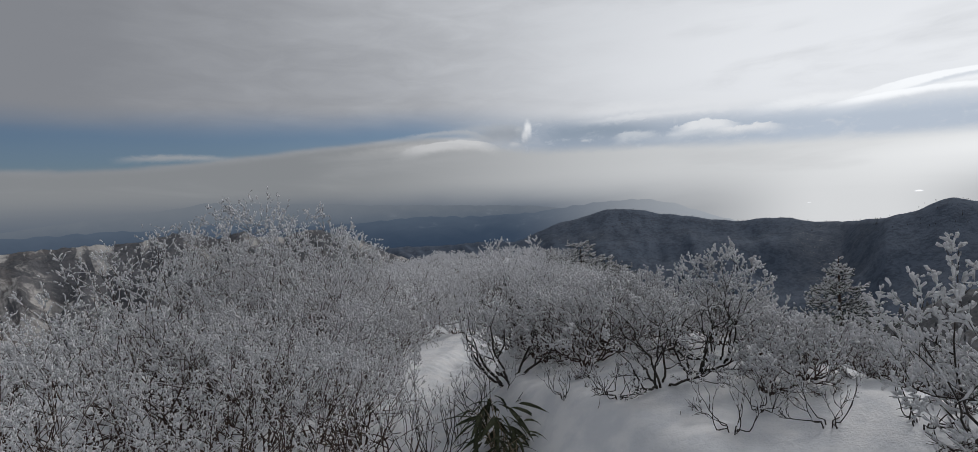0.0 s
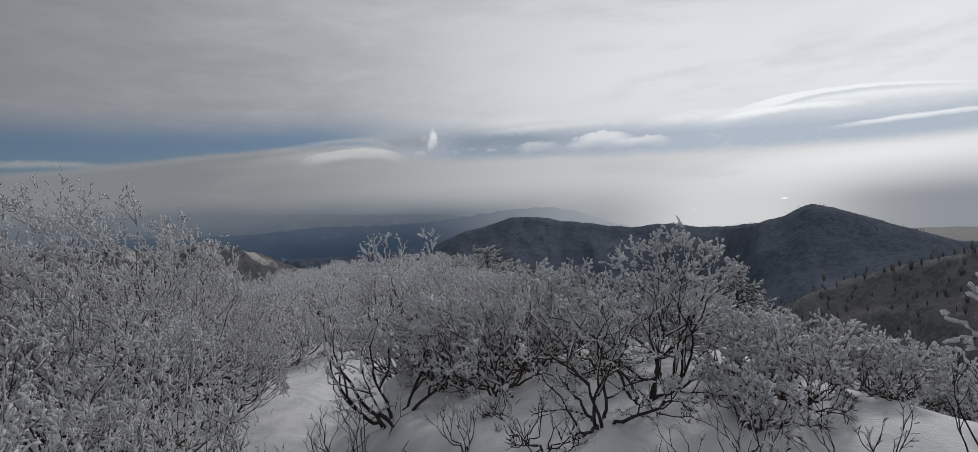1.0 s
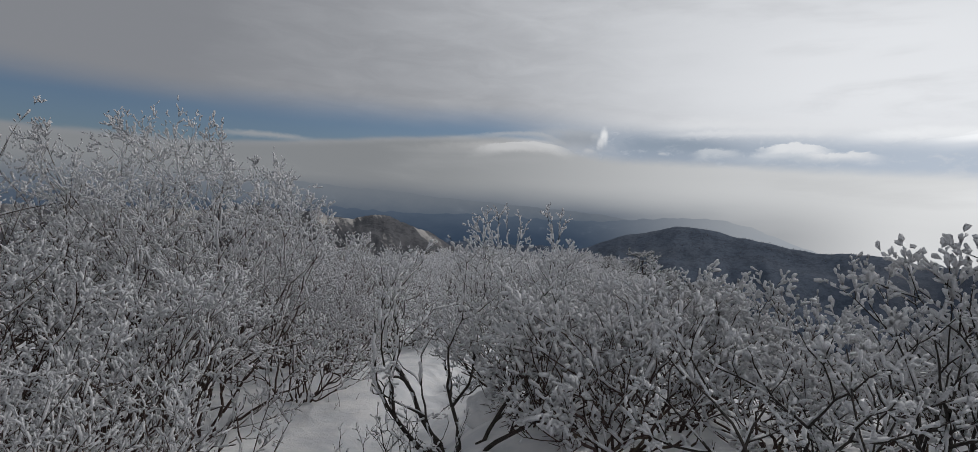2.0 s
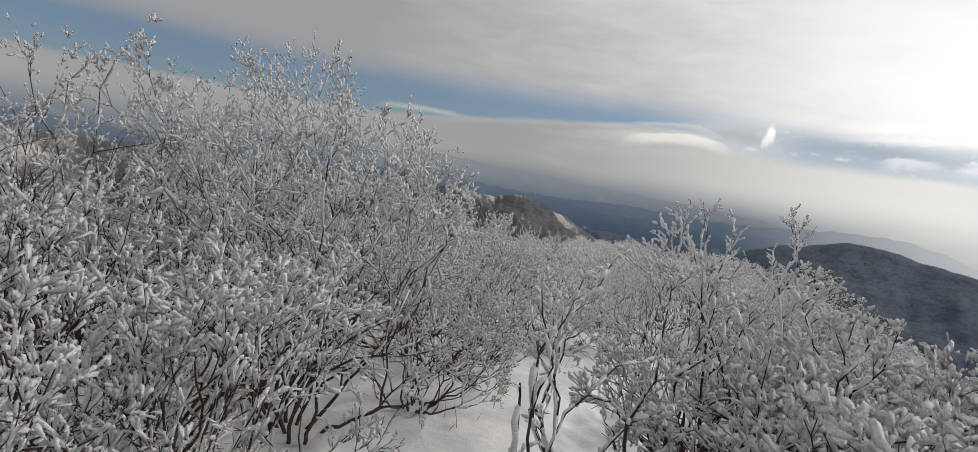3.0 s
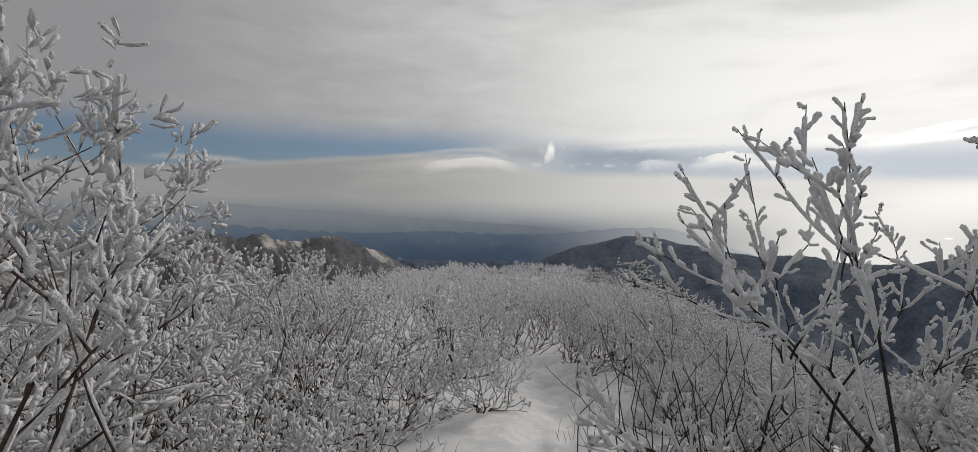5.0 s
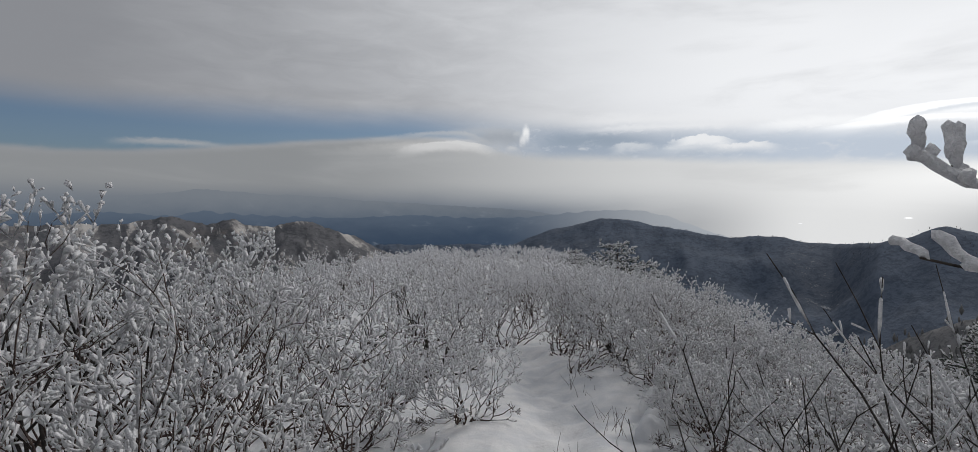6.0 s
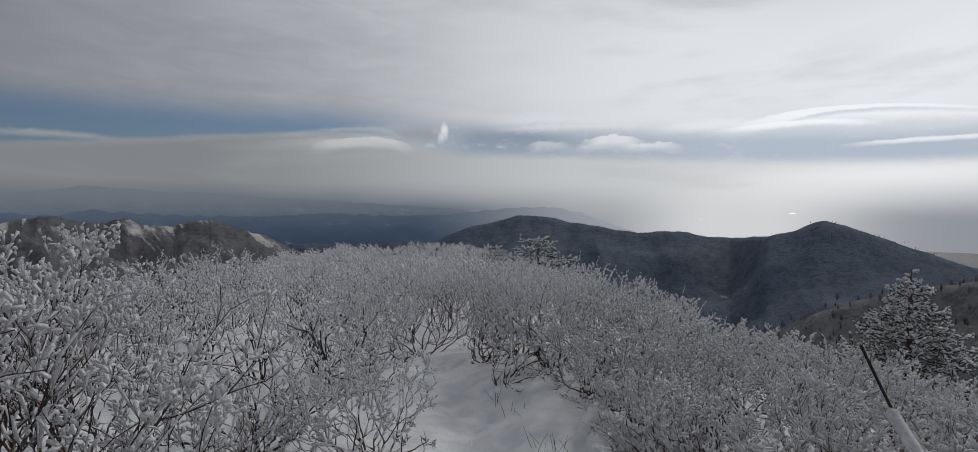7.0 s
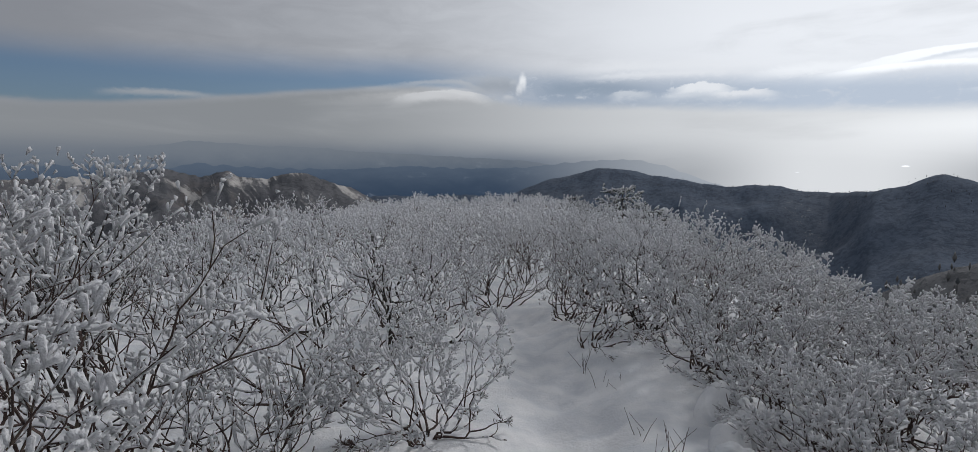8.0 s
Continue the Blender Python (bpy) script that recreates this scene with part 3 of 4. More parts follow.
def build_ground():
    cx, cy = -0.8, 9.0
    radii = [0.0] + [0.10 * k for k in range(1, 112)]
    while radii[-1] < 4900:
        radii.append(radii[-1] * 1.045 + 0.02)
    radii = np.array(radii)
    count = 380
    a = np.arange(count) * 2 * np.pi / count
    x = cx + radii[:, None] * np.sin(a)[None]
    y = cy + radii[:, None] * np.cos(a)[None]
    verts = np.stack([x, y, ground_z(x, y)], -1)
    idx = np.arange(len(radii) * count).reshape(len(radii), count)
    nxt = np.roll(idx, -1, axis=1)
    faces = np.stack([idx[:-1], idx[1:], nxt[1:], nxt[:-1]], -1).reshape(-1, 4)
    me = mesh_from("ground", verts.reshape(-1, 3), faces, GROUND)
    tagged(new("ground", me), "snow-covered mountain ridge with a trodden footpath", "ground", kind="structure")


build_ground()


# ---- hills and far ranges ----
EYE = (-1.0, 6.0, 1.0)


def ridge_mesh(name, az, elevation, distance, front, base, mat, relief, size, seed, steps=0.2, back=0.35, rough=0.05, ribs=0.0):
    """A ridge: its crest follows the given angles of height round the lookout, with spurs and gullies below it."""
    a = np.arange(az[0], az[-1] + steps, steps)
    e = np.interp(a, az, elevation)
    e = np.convolve(np.pad(e, 1, mode="edge"), np.array([0.25, 0.5, 0.25]), "valid")
    e = e + rough * waves(a, a * 0.0, 1.7, seed + 5, 4)
    r = np.interp(a, az, distance) if not np.isscalar(distance) else np.full(len(a), float(distance))
    v = np.concatenate([np.linspace(0, 1, 40), 1 + np.linspace(0.05, 1, 8) * back])
    rr = r[None] * (1 - front * (1 - v[:, None]))
    top = EYE[2] + np.tan(np.radians(e)) * r
    ar = np.radians(a)[None]
    x, y = EYE[0] + rr * np.sin(ar), EYE[1] + rr * np.cos(ar)
    rise = np.where(v <= 1, v ** 1.15, 1 - (np.maximum(v - 1, 0) / back) ** 1.5)[:, None]
    z = base + (top[None] - base) * rise
    spur = np.abs(waves(x, y, size, seed, 4))
    bulge = np.where(v <= 1, 4 * v * (1 - v), 0.0)[:, None]
    z = z - relief * spur * bulge + relief * 0.3 * bulge
    z = z + 0.02 * relief * waves(x, y, size * 0.09, seed + 1, 2)
    lean = np.degrees(ar) * 1.0 - 11.0 * (1 - v[:, None])
    z = z - ribs * bulge ** 0.5 * np.abs(waves(lean, lean * 0.0 + 2.0 * v[:, None], 4.5, seed + 2, 3)) * (v <= 1)[:, None]
    verts = np.stack([x, y, z], -1)
    m, n = z.shape
    idx = np.arange(m * n).reshape(m, n)
    faces = np.stack([idx[:-1, :-1], idx[:-1, 1:], idx[1:, 1:], idx[1:, :-1]], -1).reshape(-1, 4)
    return mesh_from(name, verts.reshape(-1, 3), faces, mat)


def hill(name, label, *args, **more):
    return tagged(new(name, ridge_mesh(name, *args, **more)), label, "hill", kind="structure").data


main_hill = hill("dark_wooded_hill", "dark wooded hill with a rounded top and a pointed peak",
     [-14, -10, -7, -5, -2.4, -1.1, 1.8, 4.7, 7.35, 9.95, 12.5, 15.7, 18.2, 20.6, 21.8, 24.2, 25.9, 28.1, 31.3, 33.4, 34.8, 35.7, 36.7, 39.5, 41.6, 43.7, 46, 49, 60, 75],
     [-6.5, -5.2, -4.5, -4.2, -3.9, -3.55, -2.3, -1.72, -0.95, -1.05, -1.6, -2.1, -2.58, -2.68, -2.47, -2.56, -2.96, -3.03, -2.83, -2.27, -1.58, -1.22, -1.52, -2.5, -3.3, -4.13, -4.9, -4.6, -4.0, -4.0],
     [1250] * 11 + [1200] * 7 + [1050] * 12, 0.72, -330, HAZED_WOODS, 48, 420, 21, rough=0.05, ribs=7.0)
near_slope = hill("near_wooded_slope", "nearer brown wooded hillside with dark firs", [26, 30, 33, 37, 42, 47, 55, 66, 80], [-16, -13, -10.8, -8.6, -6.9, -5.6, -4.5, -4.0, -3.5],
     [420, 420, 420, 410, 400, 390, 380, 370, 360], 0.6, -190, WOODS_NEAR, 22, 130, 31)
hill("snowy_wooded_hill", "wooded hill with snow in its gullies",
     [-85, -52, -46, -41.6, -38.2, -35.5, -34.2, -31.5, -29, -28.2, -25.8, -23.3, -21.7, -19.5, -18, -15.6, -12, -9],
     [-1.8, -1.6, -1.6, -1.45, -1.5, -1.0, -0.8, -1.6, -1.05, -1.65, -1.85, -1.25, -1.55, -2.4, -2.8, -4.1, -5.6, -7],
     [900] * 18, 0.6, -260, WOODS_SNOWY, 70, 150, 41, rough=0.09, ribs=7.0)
hill("low_valley_hill", "low dark wooded hills down in the valley", [-20, -14, -10, -6, -2, 2, 8, 14], [-4.0, -3.6, -3.9, -3.7, -3.9, -3.4, -3.2, -3.0], 2300, 0.35, -330, HAZED_WOODS, 40, 500, 51, rough=0.12, ribs=40.0)
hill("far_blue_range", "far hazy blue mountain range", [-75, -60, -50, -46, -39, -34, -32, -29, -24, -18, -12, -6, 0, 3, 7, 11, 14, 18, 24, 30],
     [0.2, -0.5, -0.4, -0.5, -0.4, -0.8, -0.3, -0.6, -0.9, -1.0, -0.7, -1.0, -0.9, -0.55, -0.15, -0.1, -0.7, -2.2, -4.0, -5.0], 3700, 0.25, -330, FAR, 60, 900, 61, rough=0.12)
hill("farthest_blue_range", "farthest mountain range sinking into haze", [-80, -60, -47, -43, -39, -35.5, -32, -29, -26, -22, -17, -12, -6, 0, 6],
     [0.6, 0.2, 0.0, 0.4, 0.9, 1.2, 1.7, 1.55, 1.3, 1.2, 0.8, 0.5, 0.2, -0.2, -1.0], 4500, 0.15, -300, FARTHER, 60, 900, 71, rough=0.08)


# ---- rime-covered shrubs ----
SHRUB_LABELS = {
    "dense": "low dense deciduous shrub thickly coated with white rime",
    "twiggy": "dense shrub of fine brown twigs thinly coated with rime",
    "tree": "tall many-stemmed rime-coated tree with fine upright twigs",
    "sprig": "upright shrub with thick finger-like plumes of rime",
    "fork": "forked dark-stemmed shrub with rime on its upper twigs",
    "dark": "bare dark-barked shrub with crooked branches and hardly any rime",
    "bare": "small bare dark shrub standing in the snow",
}


# kind: stems, crown, spread of the stems, generations, growth, thickness of stem and rime, bark, share of bare wood by generation
SHRUB_PLANS = {
    "dense": ((10, 11, 9), (0.78, 0.46, 2.4), (10, 66), (6, 5, 4), {"first": 0.29, "ratio": 0.77, "angle": 0.52, "wander": 0.18, "lift": 0.08, "finger": 0.060, "side": 3}, 0.0110, (0.0070, 0.0078, 0.0122), BARK_GREY, (0.6, 0.3, 0.1, 0.0)),
    "twiggy": ((12, 10, 9), (0.78, 0.46, 2.4), (12, 70), (6, 6, 5), {"first": 0.29, "ratio": 0.78, "angle": 0.50, "wander": 0.18, "lift": 0.085, "finger": 0.045, "side": 3}, 0.010, (0.0045, 0.0052, 0.0090), BARK_GREY, (1.0, 0.9, 0.7, 0.35, 0.15, 0.05)),
    "tree": ((9, 9, 9), (0.48, 0.52, 2.3), (6, 54), (7, 6, 5), {"finger": 0.072, "first": 0.27, "ratio": 0.80, "angle": 0.54, "lift": 0.075, "wander": 0.16, "side": 3, "prune": 0.14}, 0.0105, (0.0068, 0.0086, 0.0118), BARK_GREY, (0.4, 0.15, 0.0, 0.0)),
    "sprig": ((8, 6, 5), (0.37, 0.58, 2.3), (5, 45), (5, 5, 4), {"finger": 0.055, "first": 0.27, "ratio": 0.78, "lift": 0.08, "angle": 0.55, "side": 4}, 0.012, (0.0058, 0.0085, 0.011), BARK, (0.8, 0.5, 0.2, 0.0)),
    "fork": ((6, 6, 5), (0.54, 0.62, 2.4), (6, 44), (6, 5, 4), {"finger": 0.05, "first": 0.29, "ratio": 0.77, "angle": 0.54, "lift": 0.085, "wander": 0.18}, 0.017, (0.0072, 0.0084, 0.0120), BARK, (0.85, 0.4, 0.15, 0.0)),
    "dark": ((9, 9, 9), (0.50, 0.55, 2.6), (8, 50), (4, 4, 3), {"side": 1, "first": 0.36, "ratio": 0.72, "busy": 1, "lift": 0.11}, 0.0075, (0.003, 0.003, 0.003), BARK, (1.0, 1.0, 1.0, 0.85, 0.5)),
    "bare": ((6, 6, 6), (0.75, 0.40, 2.0), (12, 60), (3, 3, 3), {"side": 2, "first": 0.42, "ratio": 0.72, "busy": 0}, 0.0075, (0.0035, 0.0035, 0.0035), BARK, (1.0, 1.0, 0.97, 0.85)),
}


def make_shrub(kind, height, seed, detail, place=None, turn=0.0, clear=0.0, lean=(0, 0), name="shrub"):
    stems, crown, spread, gens, growth, thick, rime, bark, bare = SHRUB_PLANS[kind]
    rng = np.random.default_rng(seed)
    gens = gens[detail] - (1 if height < 0.75 and kind in ("dense", "fork", "sprig") else 0)
    orders, twigs = fork_bush(rng, stems[detail], height, crown, spread, gens, lean=lean, clear=keep_clear(place, turn, LANE, clear) if clear else None, **growth)
    thick *= 0.5 + 0.5 * height / 1.3
    stem_meshes, branches, coating = shrub_parts(rng, height, orders, twigs, thick, rime[detail], detail, bark, bare, kind == "sprig" and detail == 0)
    root = new(name)
    root.empty_display_size = 0.2
    tagged(root, SHRUB_LABELS[kind], "tree" if kind == "tree" else "shrub", "rime-covered shrubs on the ridge")
    for me in stem_meshes:
        part("stem", me, root)
    tagged(part("branchwork", branches, root), kind="stuff")
    tagged(part("rime", coating, root, "white lumpy rime"), kind="stuff")
    return root


def stand(root, x, y, turn, scale=1.0):
    root.matrix_basis = pose(x, y, float(ground_z(x, y)), 0, 0, math.degrees(turn)) @ Matrix.Diagonal((scale, scale, scale, 1))
    return root


# shrubs that stand beside the path: x, y, kind, height
BESIDE = [
    # ahead of the start: the forked shrub and the row beside it
    (-0.42, 6.3, "fork", 1.45), (0.5, 5.95, "dense", 1.1), (1.0, 4.85, "fork", 1.05), (1.4, 5.05, "fork", 1.05), (1.66, 5.4, "sprig", 1.3), (0.85, 6.5, "dense", 1.05), (1.35, 6.1, "dense", 1.0),
    (0.1, 6.9, "dense", 1.1), (0.55, 7.4, "dense", 1.1), (1.25, 7.2, "dense", 1.05), (2.0, 6.3, "dense", 0.85), (1.8, 4.5, "dense", 0.55), (2.15, 4.6, "dense", 0.6), (2.2, 5.4, "dense", 0.65), (2.75, 5.6, "dense", 0.6), (2.7, 4.7, "dense", 0.5),
    (3.3, 6.6, "dense", 0.55), (3.6, 4.4, "dense", 0.45), (2.9, 3.9, "dense", 0.4), (2.6, 2.9, "sprig", 1.45), (2.75, 3.2, "dense", 0.7),
    # right of the path, middle part
    (-0.24, 8.2, "sprig", 2.15), (-0.5, 8.8, "dark", 1.6), (-0.25, 7.6, "dense", 1.2), (0.3, 8.1, "dense", 1.15), (0.15, 9.3, "dense", 0.95), (0.95, 8.4, "dense", 1.1), (0.9, 9.5, "dense", 0.95),
    # left of the path
    (-1.75, 3.3, "twiggy", 1.45), (-2.5, 4.3, "twiggy", 1.6), (-1.7, 2.0, "twiggy", 1.25), (-3.2, 2.6, "twiggy", 1.6), (-3.7, 3.9, "twiggy", 1.75), (-1.55, 4.7, "twiggy", 1.25), (-2.0, 5.5, "dense", 1.6), (-2.7, 5.9, "dense", 2.0), (-3.0, 5.0, "dense", 1.9),
    (-3.75, 7.7, "tree", 3.1), (-3.15, 7.4, "tree", 2.7), (-4.7, 7.2, "tree", 2.85), (-5.6, 8.6, "tree", 2.7), (-4.6, 6.2, "tree", 2.65), (-4.4, 8.7, "tree", 2.75), (-3.6, 6.7, "dense", 2.1), (-4.3, 5.4, "dense", 2.1), (-2.75, 8.5, "dense", 1.35),
    (-3.1, 9.6, "dense", 1.7), (-4.2, 10.2, "dense", 2.4), (-3.3, 10.9, "dense", 1.8), (-3.95, 12.2, "dense", 2.25), (-3.2, 12.75, "dense", 1.15), (-5.0, 11.5, "sprig", 2.7), (-5.7, 12.9, "dense", 2.6),
    # round the bend
    (-2.1, 13.35, "dense", 0.95), (-4.4, 13.6, "dense", 1.9), (-5.4, 14.4, "sprig", 2.4), (-4.2, 17.1, "fork", 1.6), (-3.4, 17.5, "dense", 1.5), (-2.6, 17.3, "dense", 1.5), (-5.3, 16.6, "dense", 1.6),
    (-1.9, 18.3, "dense", 1.65), (-0.75, 15.6, "dense", 1.35), (-0.1, 15.95, "sprig", 1.5), (0.5, 15.6, "dense", 1.3), (-0.9, 17.0, "dense", 1.6), (-0.3, 17.2, "dense", 1.6), (0.6, 16.9, "dense", 1.5),
    (0.05, 14.6, "dense", 0.95), (0.3, 13.8, "dense", 0.9), (0.2, 13.05, "dense", 0.8), (0.9, 14.5, "dense", 1.0), (0.1, 12.3, "dense", 0.85), (0.35, 11.5, "dense", 0.85), (0.05, 10.6, "dense", 0.8),
    (0.85, 13.3, "dense", 0.85), (0.85, 12.1, "dense", 0.85), (0.8, 10.6, "dense", 0.9), (1.5, 11.4, "dense", 0.9), (1.6, 12.9, "dense", 0.9), (1.8, 15.4, "dense", 1.0), (1.3, 16.4, "dense", 1.2), (1.5, 14.1, "dense", 0.95),
    (2.6, 13.0, "dense", 0.95), (3.1, 14.1, "dense", 1.0), (3.7, 15.5, "dense", 1.0), (4.5, 14.3, "dense", 1.0), (2.6, 15.2, "dense", 1.0),
    # bare twigs in the snow
    (-0.75, 6.0, "bare", 0.65), (-0.95, 5.75, "bare", 0.6), (0.18, 4.95, "bare", 0.35), (0.52, 4.75, "bare", 0.35), (0.62, 4.6, "bare", 0.3), (1.3, 3.9, "bare", 0.4), (1.9, 3.8, "bare", 0.4), (2.35, 3.6, "bare", 0.5), (-0.98, 4.75, "bare", 0.75), (-1.12, 4.95, "bare", 0.7), (-0.6, 5.75, "bare", 0.7), (1.6, 4.2, "bare", 0.35),
]
LEANS = {(-0.24, 8.2): (-0.16, -0.02), (-0.5, 8.8): (-0.38, -0.02), (2.6, 2.9): (-0.55, 0.1), (-2.75, 8.5): (0.12, 0.0), (-3.2, 12.75): (0.25, 0.15)}
pick = random.Random(5)
patterns = {}


def planted(kind, tall, x, y, turn, detail):
    """A shrub out of a stock of a few shapes of each kind and size, at its own size and turn."""
    sizes = {"dense": (0.6, 1.0, 1.6, 2.1), "twiggy": (1.7,), "tree": (3.1,), "fork": (1.5,), "sprig": (1.4,)}.get(kind, (tall,))
    base = min(sizes, key=lambda s: abs(math.log(s / tall)))
    stock = patterns.setdefault((kind, base, detail), [])
    if len(stock) < (3 if kind in ("dense", "tree") else 1):
        stock.append(make_shrub(kind, base, 300 + 7 * len(patterns) + len(stock), detail))
        root = stock[-1]
    else:
        root = copy_thing(pick.choice(stock), Matrix.Identity(4))
    return stand(root, x, y, turn, tall / base)


for number, (x, y, kind, tall) in enumerate(BESIDE):
    leans = (x, y) in LEANS
    turn = 0.0 if leans else number * 2.4
    gap = float(lane_distance(np.array(x), np.array(y)))
    if leans or kind in ("dark", "bare") or gap < 0.4 + 0.8 * tall and kind != "tree" or kind == "tree" and gap < 2.4:
        reach = {"sprig": 0.28, "dark": 0.05, "fork": 0.3, "bare": 0.1, "tree": 0.6}.get(kind, 0.4)
        stand(make_shrub(kind, tall, 100 + number, 0 if gap < 1.3 or kind == "tree" else 1, (x, y), turn, reach, LEANS.get((x, y), (0, 0))), x, y, turn)
    else:
        planted(kind, tall, x, y, turn, 2 if y > 16.5 or x < -4.8 else 1)

# the rest of the near thicket
taken = [(x, y) for x, y, _, _ in BESIDE]


def scatter(x0, x1, y0, y1, tries, gap, low, high, lane_gap):
    for _ in range(tries):
        x, y = pick.uniform(x0, x1), pick.uniform(y0, y1)
        if y < min(0.93 * abs(x), 4.7 + 0.36 * abs(x)) - 0.5 or x > 1 and y < 1.0 + 0.9 * x:
            continue
        if lane_distance(np.array(x), np.array(y)) < lane_gap or min(math.hypot(x - a, y - b) for a, b in taken) < gap:
            continue
        if 0.0 < x < 3.0 and 2.0 < y < 6.8 or -4.4 < x < -2.9 and 14.1 < y < 15.9:
            continue
        taken.append((x, y))
        tall = pick.uniform(low, high) * float(np.interp(x, [-0.5, 3.0], [1.0, 0.8]) if y > 14 else 1.0)
        planted("twiggy" if y < 5.5 and x < 0 else "fork" if pick.random() < 0.25 and tall > 1.0 else "dense", tall, x, y, pick.uniform(0, 6.28), 2 if y > 14 or x < -4.5 or x > 5 else 1)


scatter(-9, -2.6, -1, 12, 400, 1.2, 1.4, 2.1, 1.8)
scatter(-9, -2.6, 12, 26, 400, 1.25, 1.4, 1.9, 1.3)
scatter(-2.6, 3, 17, 26, 300, 1.1, 1.2, 1.7, 0.9)
scatter(1.6, 6, 4.5, 12, 400, 0.75, 0.5, 0.8, 1.3)
scatter(2.2, 6, 12, 26, 300, 1.0, 0.7, 0.95, 1.5)
scatter(6, 10, 4, 26, 200, 1.5, 0.6, 0.85, 1.5)

# ---- the thicket further off: shrubs nobody could count ----
def thicket(name, label, x0, x1, y0, y1, step, low, high, seed, keep):
    rng = np.random.default_rng(seed)
    woods, whites = [], []
    base = []
    for k in range(5):
        orders, twigs = fork_bush(rng, 6, 1.15, (0.78, 0.42, 2.5), (12, 72), 3, first=0.34, ratio=0.72, angle=0.6, side=2, finger=0.11, wander=0.2, busy=1)
        stem, limb = resample(orders[0], 2), resample(orders[1], 2)
        base.append((joined([tubes(stem, taper(stem, 0.018, 0.010), 3), tubes(limb, taper(limb, 0.010, 0.006), 3)]),
                     joined([coat(rng, pts, 0.022, 1, 3, 0.0, 0.0) for pts in (orders[2], orders[3], twigs)])))
    xs, ys = np.arange(x0, x1, step), np.arange(y0, y1, step)
    spots = [(x, y) for x in xs for y in ys]
    for x, y in spots:
        x, y = x + rng.uniform(-0.45, 0.45) * step, y + rng.uniform(-0.45, 0.45) * step
        if not keep(x, y):
            continue
        (wv, wf), (rv, rf) = base[rng.integers(5)]
        a, s = rng.uniform(0, 6.28), rng.uniform(low, high) / 1.2 * float(np.interp(x, [1.0, 6.0], [1.0, 0.75]))
        turn = np.array([[math.cos(a), math.sin(a), 0], [-math.sin(a), math.cos(a), 0], [0, 0, 1]]) * s
        at = np.array([x, y, float(ground_z(x, y))])
        woods.append((wv @ turn + at, wf))
        whites.append((rv @ turn + at, rf))
    root = tagged(new(name), label, "shrubs", kind="stuff")
    tagged(part("branchwork", mesh_from("branchwork", *joined(woods), BARK_GREY), root), kind="stuff")
    tagged(part("rime", mesh_from("rime", *joined(whites), RIME), root, "white rime"), kind="stuff")


thicket("thicket_ahead", "thicket of rime-covered shrubs on the ridge ahead", -12, 11, 25.5, 53, 1.55, 0.7, 1.7, 7, lambda x, y: True)
thicket("thicket_slope", "thicket of rime-covered shrubs on the falling slope", 10, 28, 8, 52, 2.1, 0.7, 1.1, 8, lambda x, y: (y < 25 or x > 11) and y > x * 0.9)
thicket("thicket_left", "thicket of rime-covered shrubs beside the ridge", -16, -9, 4, 26, 1.7, 1.4, 1.9, 9, lambda x, y: y > -x * 0.5)


# ---- firs ----
def make_fir(name, label, height, width, tiers, seed, power=0.9):
    """A fir: trunk, whorls of flat sprays of needles, rime lying on the sprays."""
    rng = np.random.default_rng(seed)
    root = tagged(new(name), label, "tree", "firs on the ridge")
    pole = np.array([[[0, 0, -0.2], [0.02, 0, height * 0.35], [0, 0.02, height * 0.7], [0, 0, height]]])
    part("trunk", mesh_from("trunk", *tubes(pole, np.array([[0.09, 0.07, 0.04, 0.01]]) * height / 3.5, 7), BARK_GREY), root)
    start, way, reach = [], [], []
    for k in range(tiers):
        f = (k + 0.4) / tiers
        count = int(9 - 4 * f)
        for j in range(count):
            a = (j + rng.uniform(-0.3, 0.3)) * 2 * np.pi / count + k
            start.append([0, 0, height * (0.10 + 0.88 * f) + rng.uniform(-0.03, 0.03) * height])
            way.append([math.cos(a), math.sin(a), -0.12 + 0.35 * f])
            reach.append(width * (1 - f) ** power * rng.uniform(0.75, 1.15) + 0.08)
    limbs = shoots(rng, np.array(start), np.array(way), np.array(reach), 5, 0.07, 0.04)
    sprays = offspring(rng, limbs, 9, 0.15, 1.0, 0.8, 0.32, 3, 0.06, 0.0)
    sprays = np.concatenate([sprays, limbs[:, 2:]])
    tufts = offspring(rng, sprays, 3, 0.3, 1.0, 0.6, 0.5, 3, 0.08, 0.02)
    n1, n2 = resample(sprays, 3), resample(tufts, 3)
    green = joined([spindles(n1, np.full(n1.shape[:2], 0.028), 3), spindles(n2, np.full(n2.shape[:2], 0.02), 3)])
    up = np.array([0, 0, 0.016])
    white = joined([coat(rng, sprays + up, 0.036, 1, 3, 0.0, 0.0), coat(rng, tufts + up, 0.030, 1, 3, 0.05, 0.0)])
    part("limbwork", mesh_from("limbwork", *tubes(limbs, taper(limbs, 0.016, 0.006), 4), BARK), root)
    tagged(part("needlework", mesh_from("needlework", *green, NEEDLE), root, "dark green needles"), kind="stuff")
    tagged(part("rime", mesh_from("rime", *white, RIME), root, "white rime on the sprays"), kind="stuff")
    return root


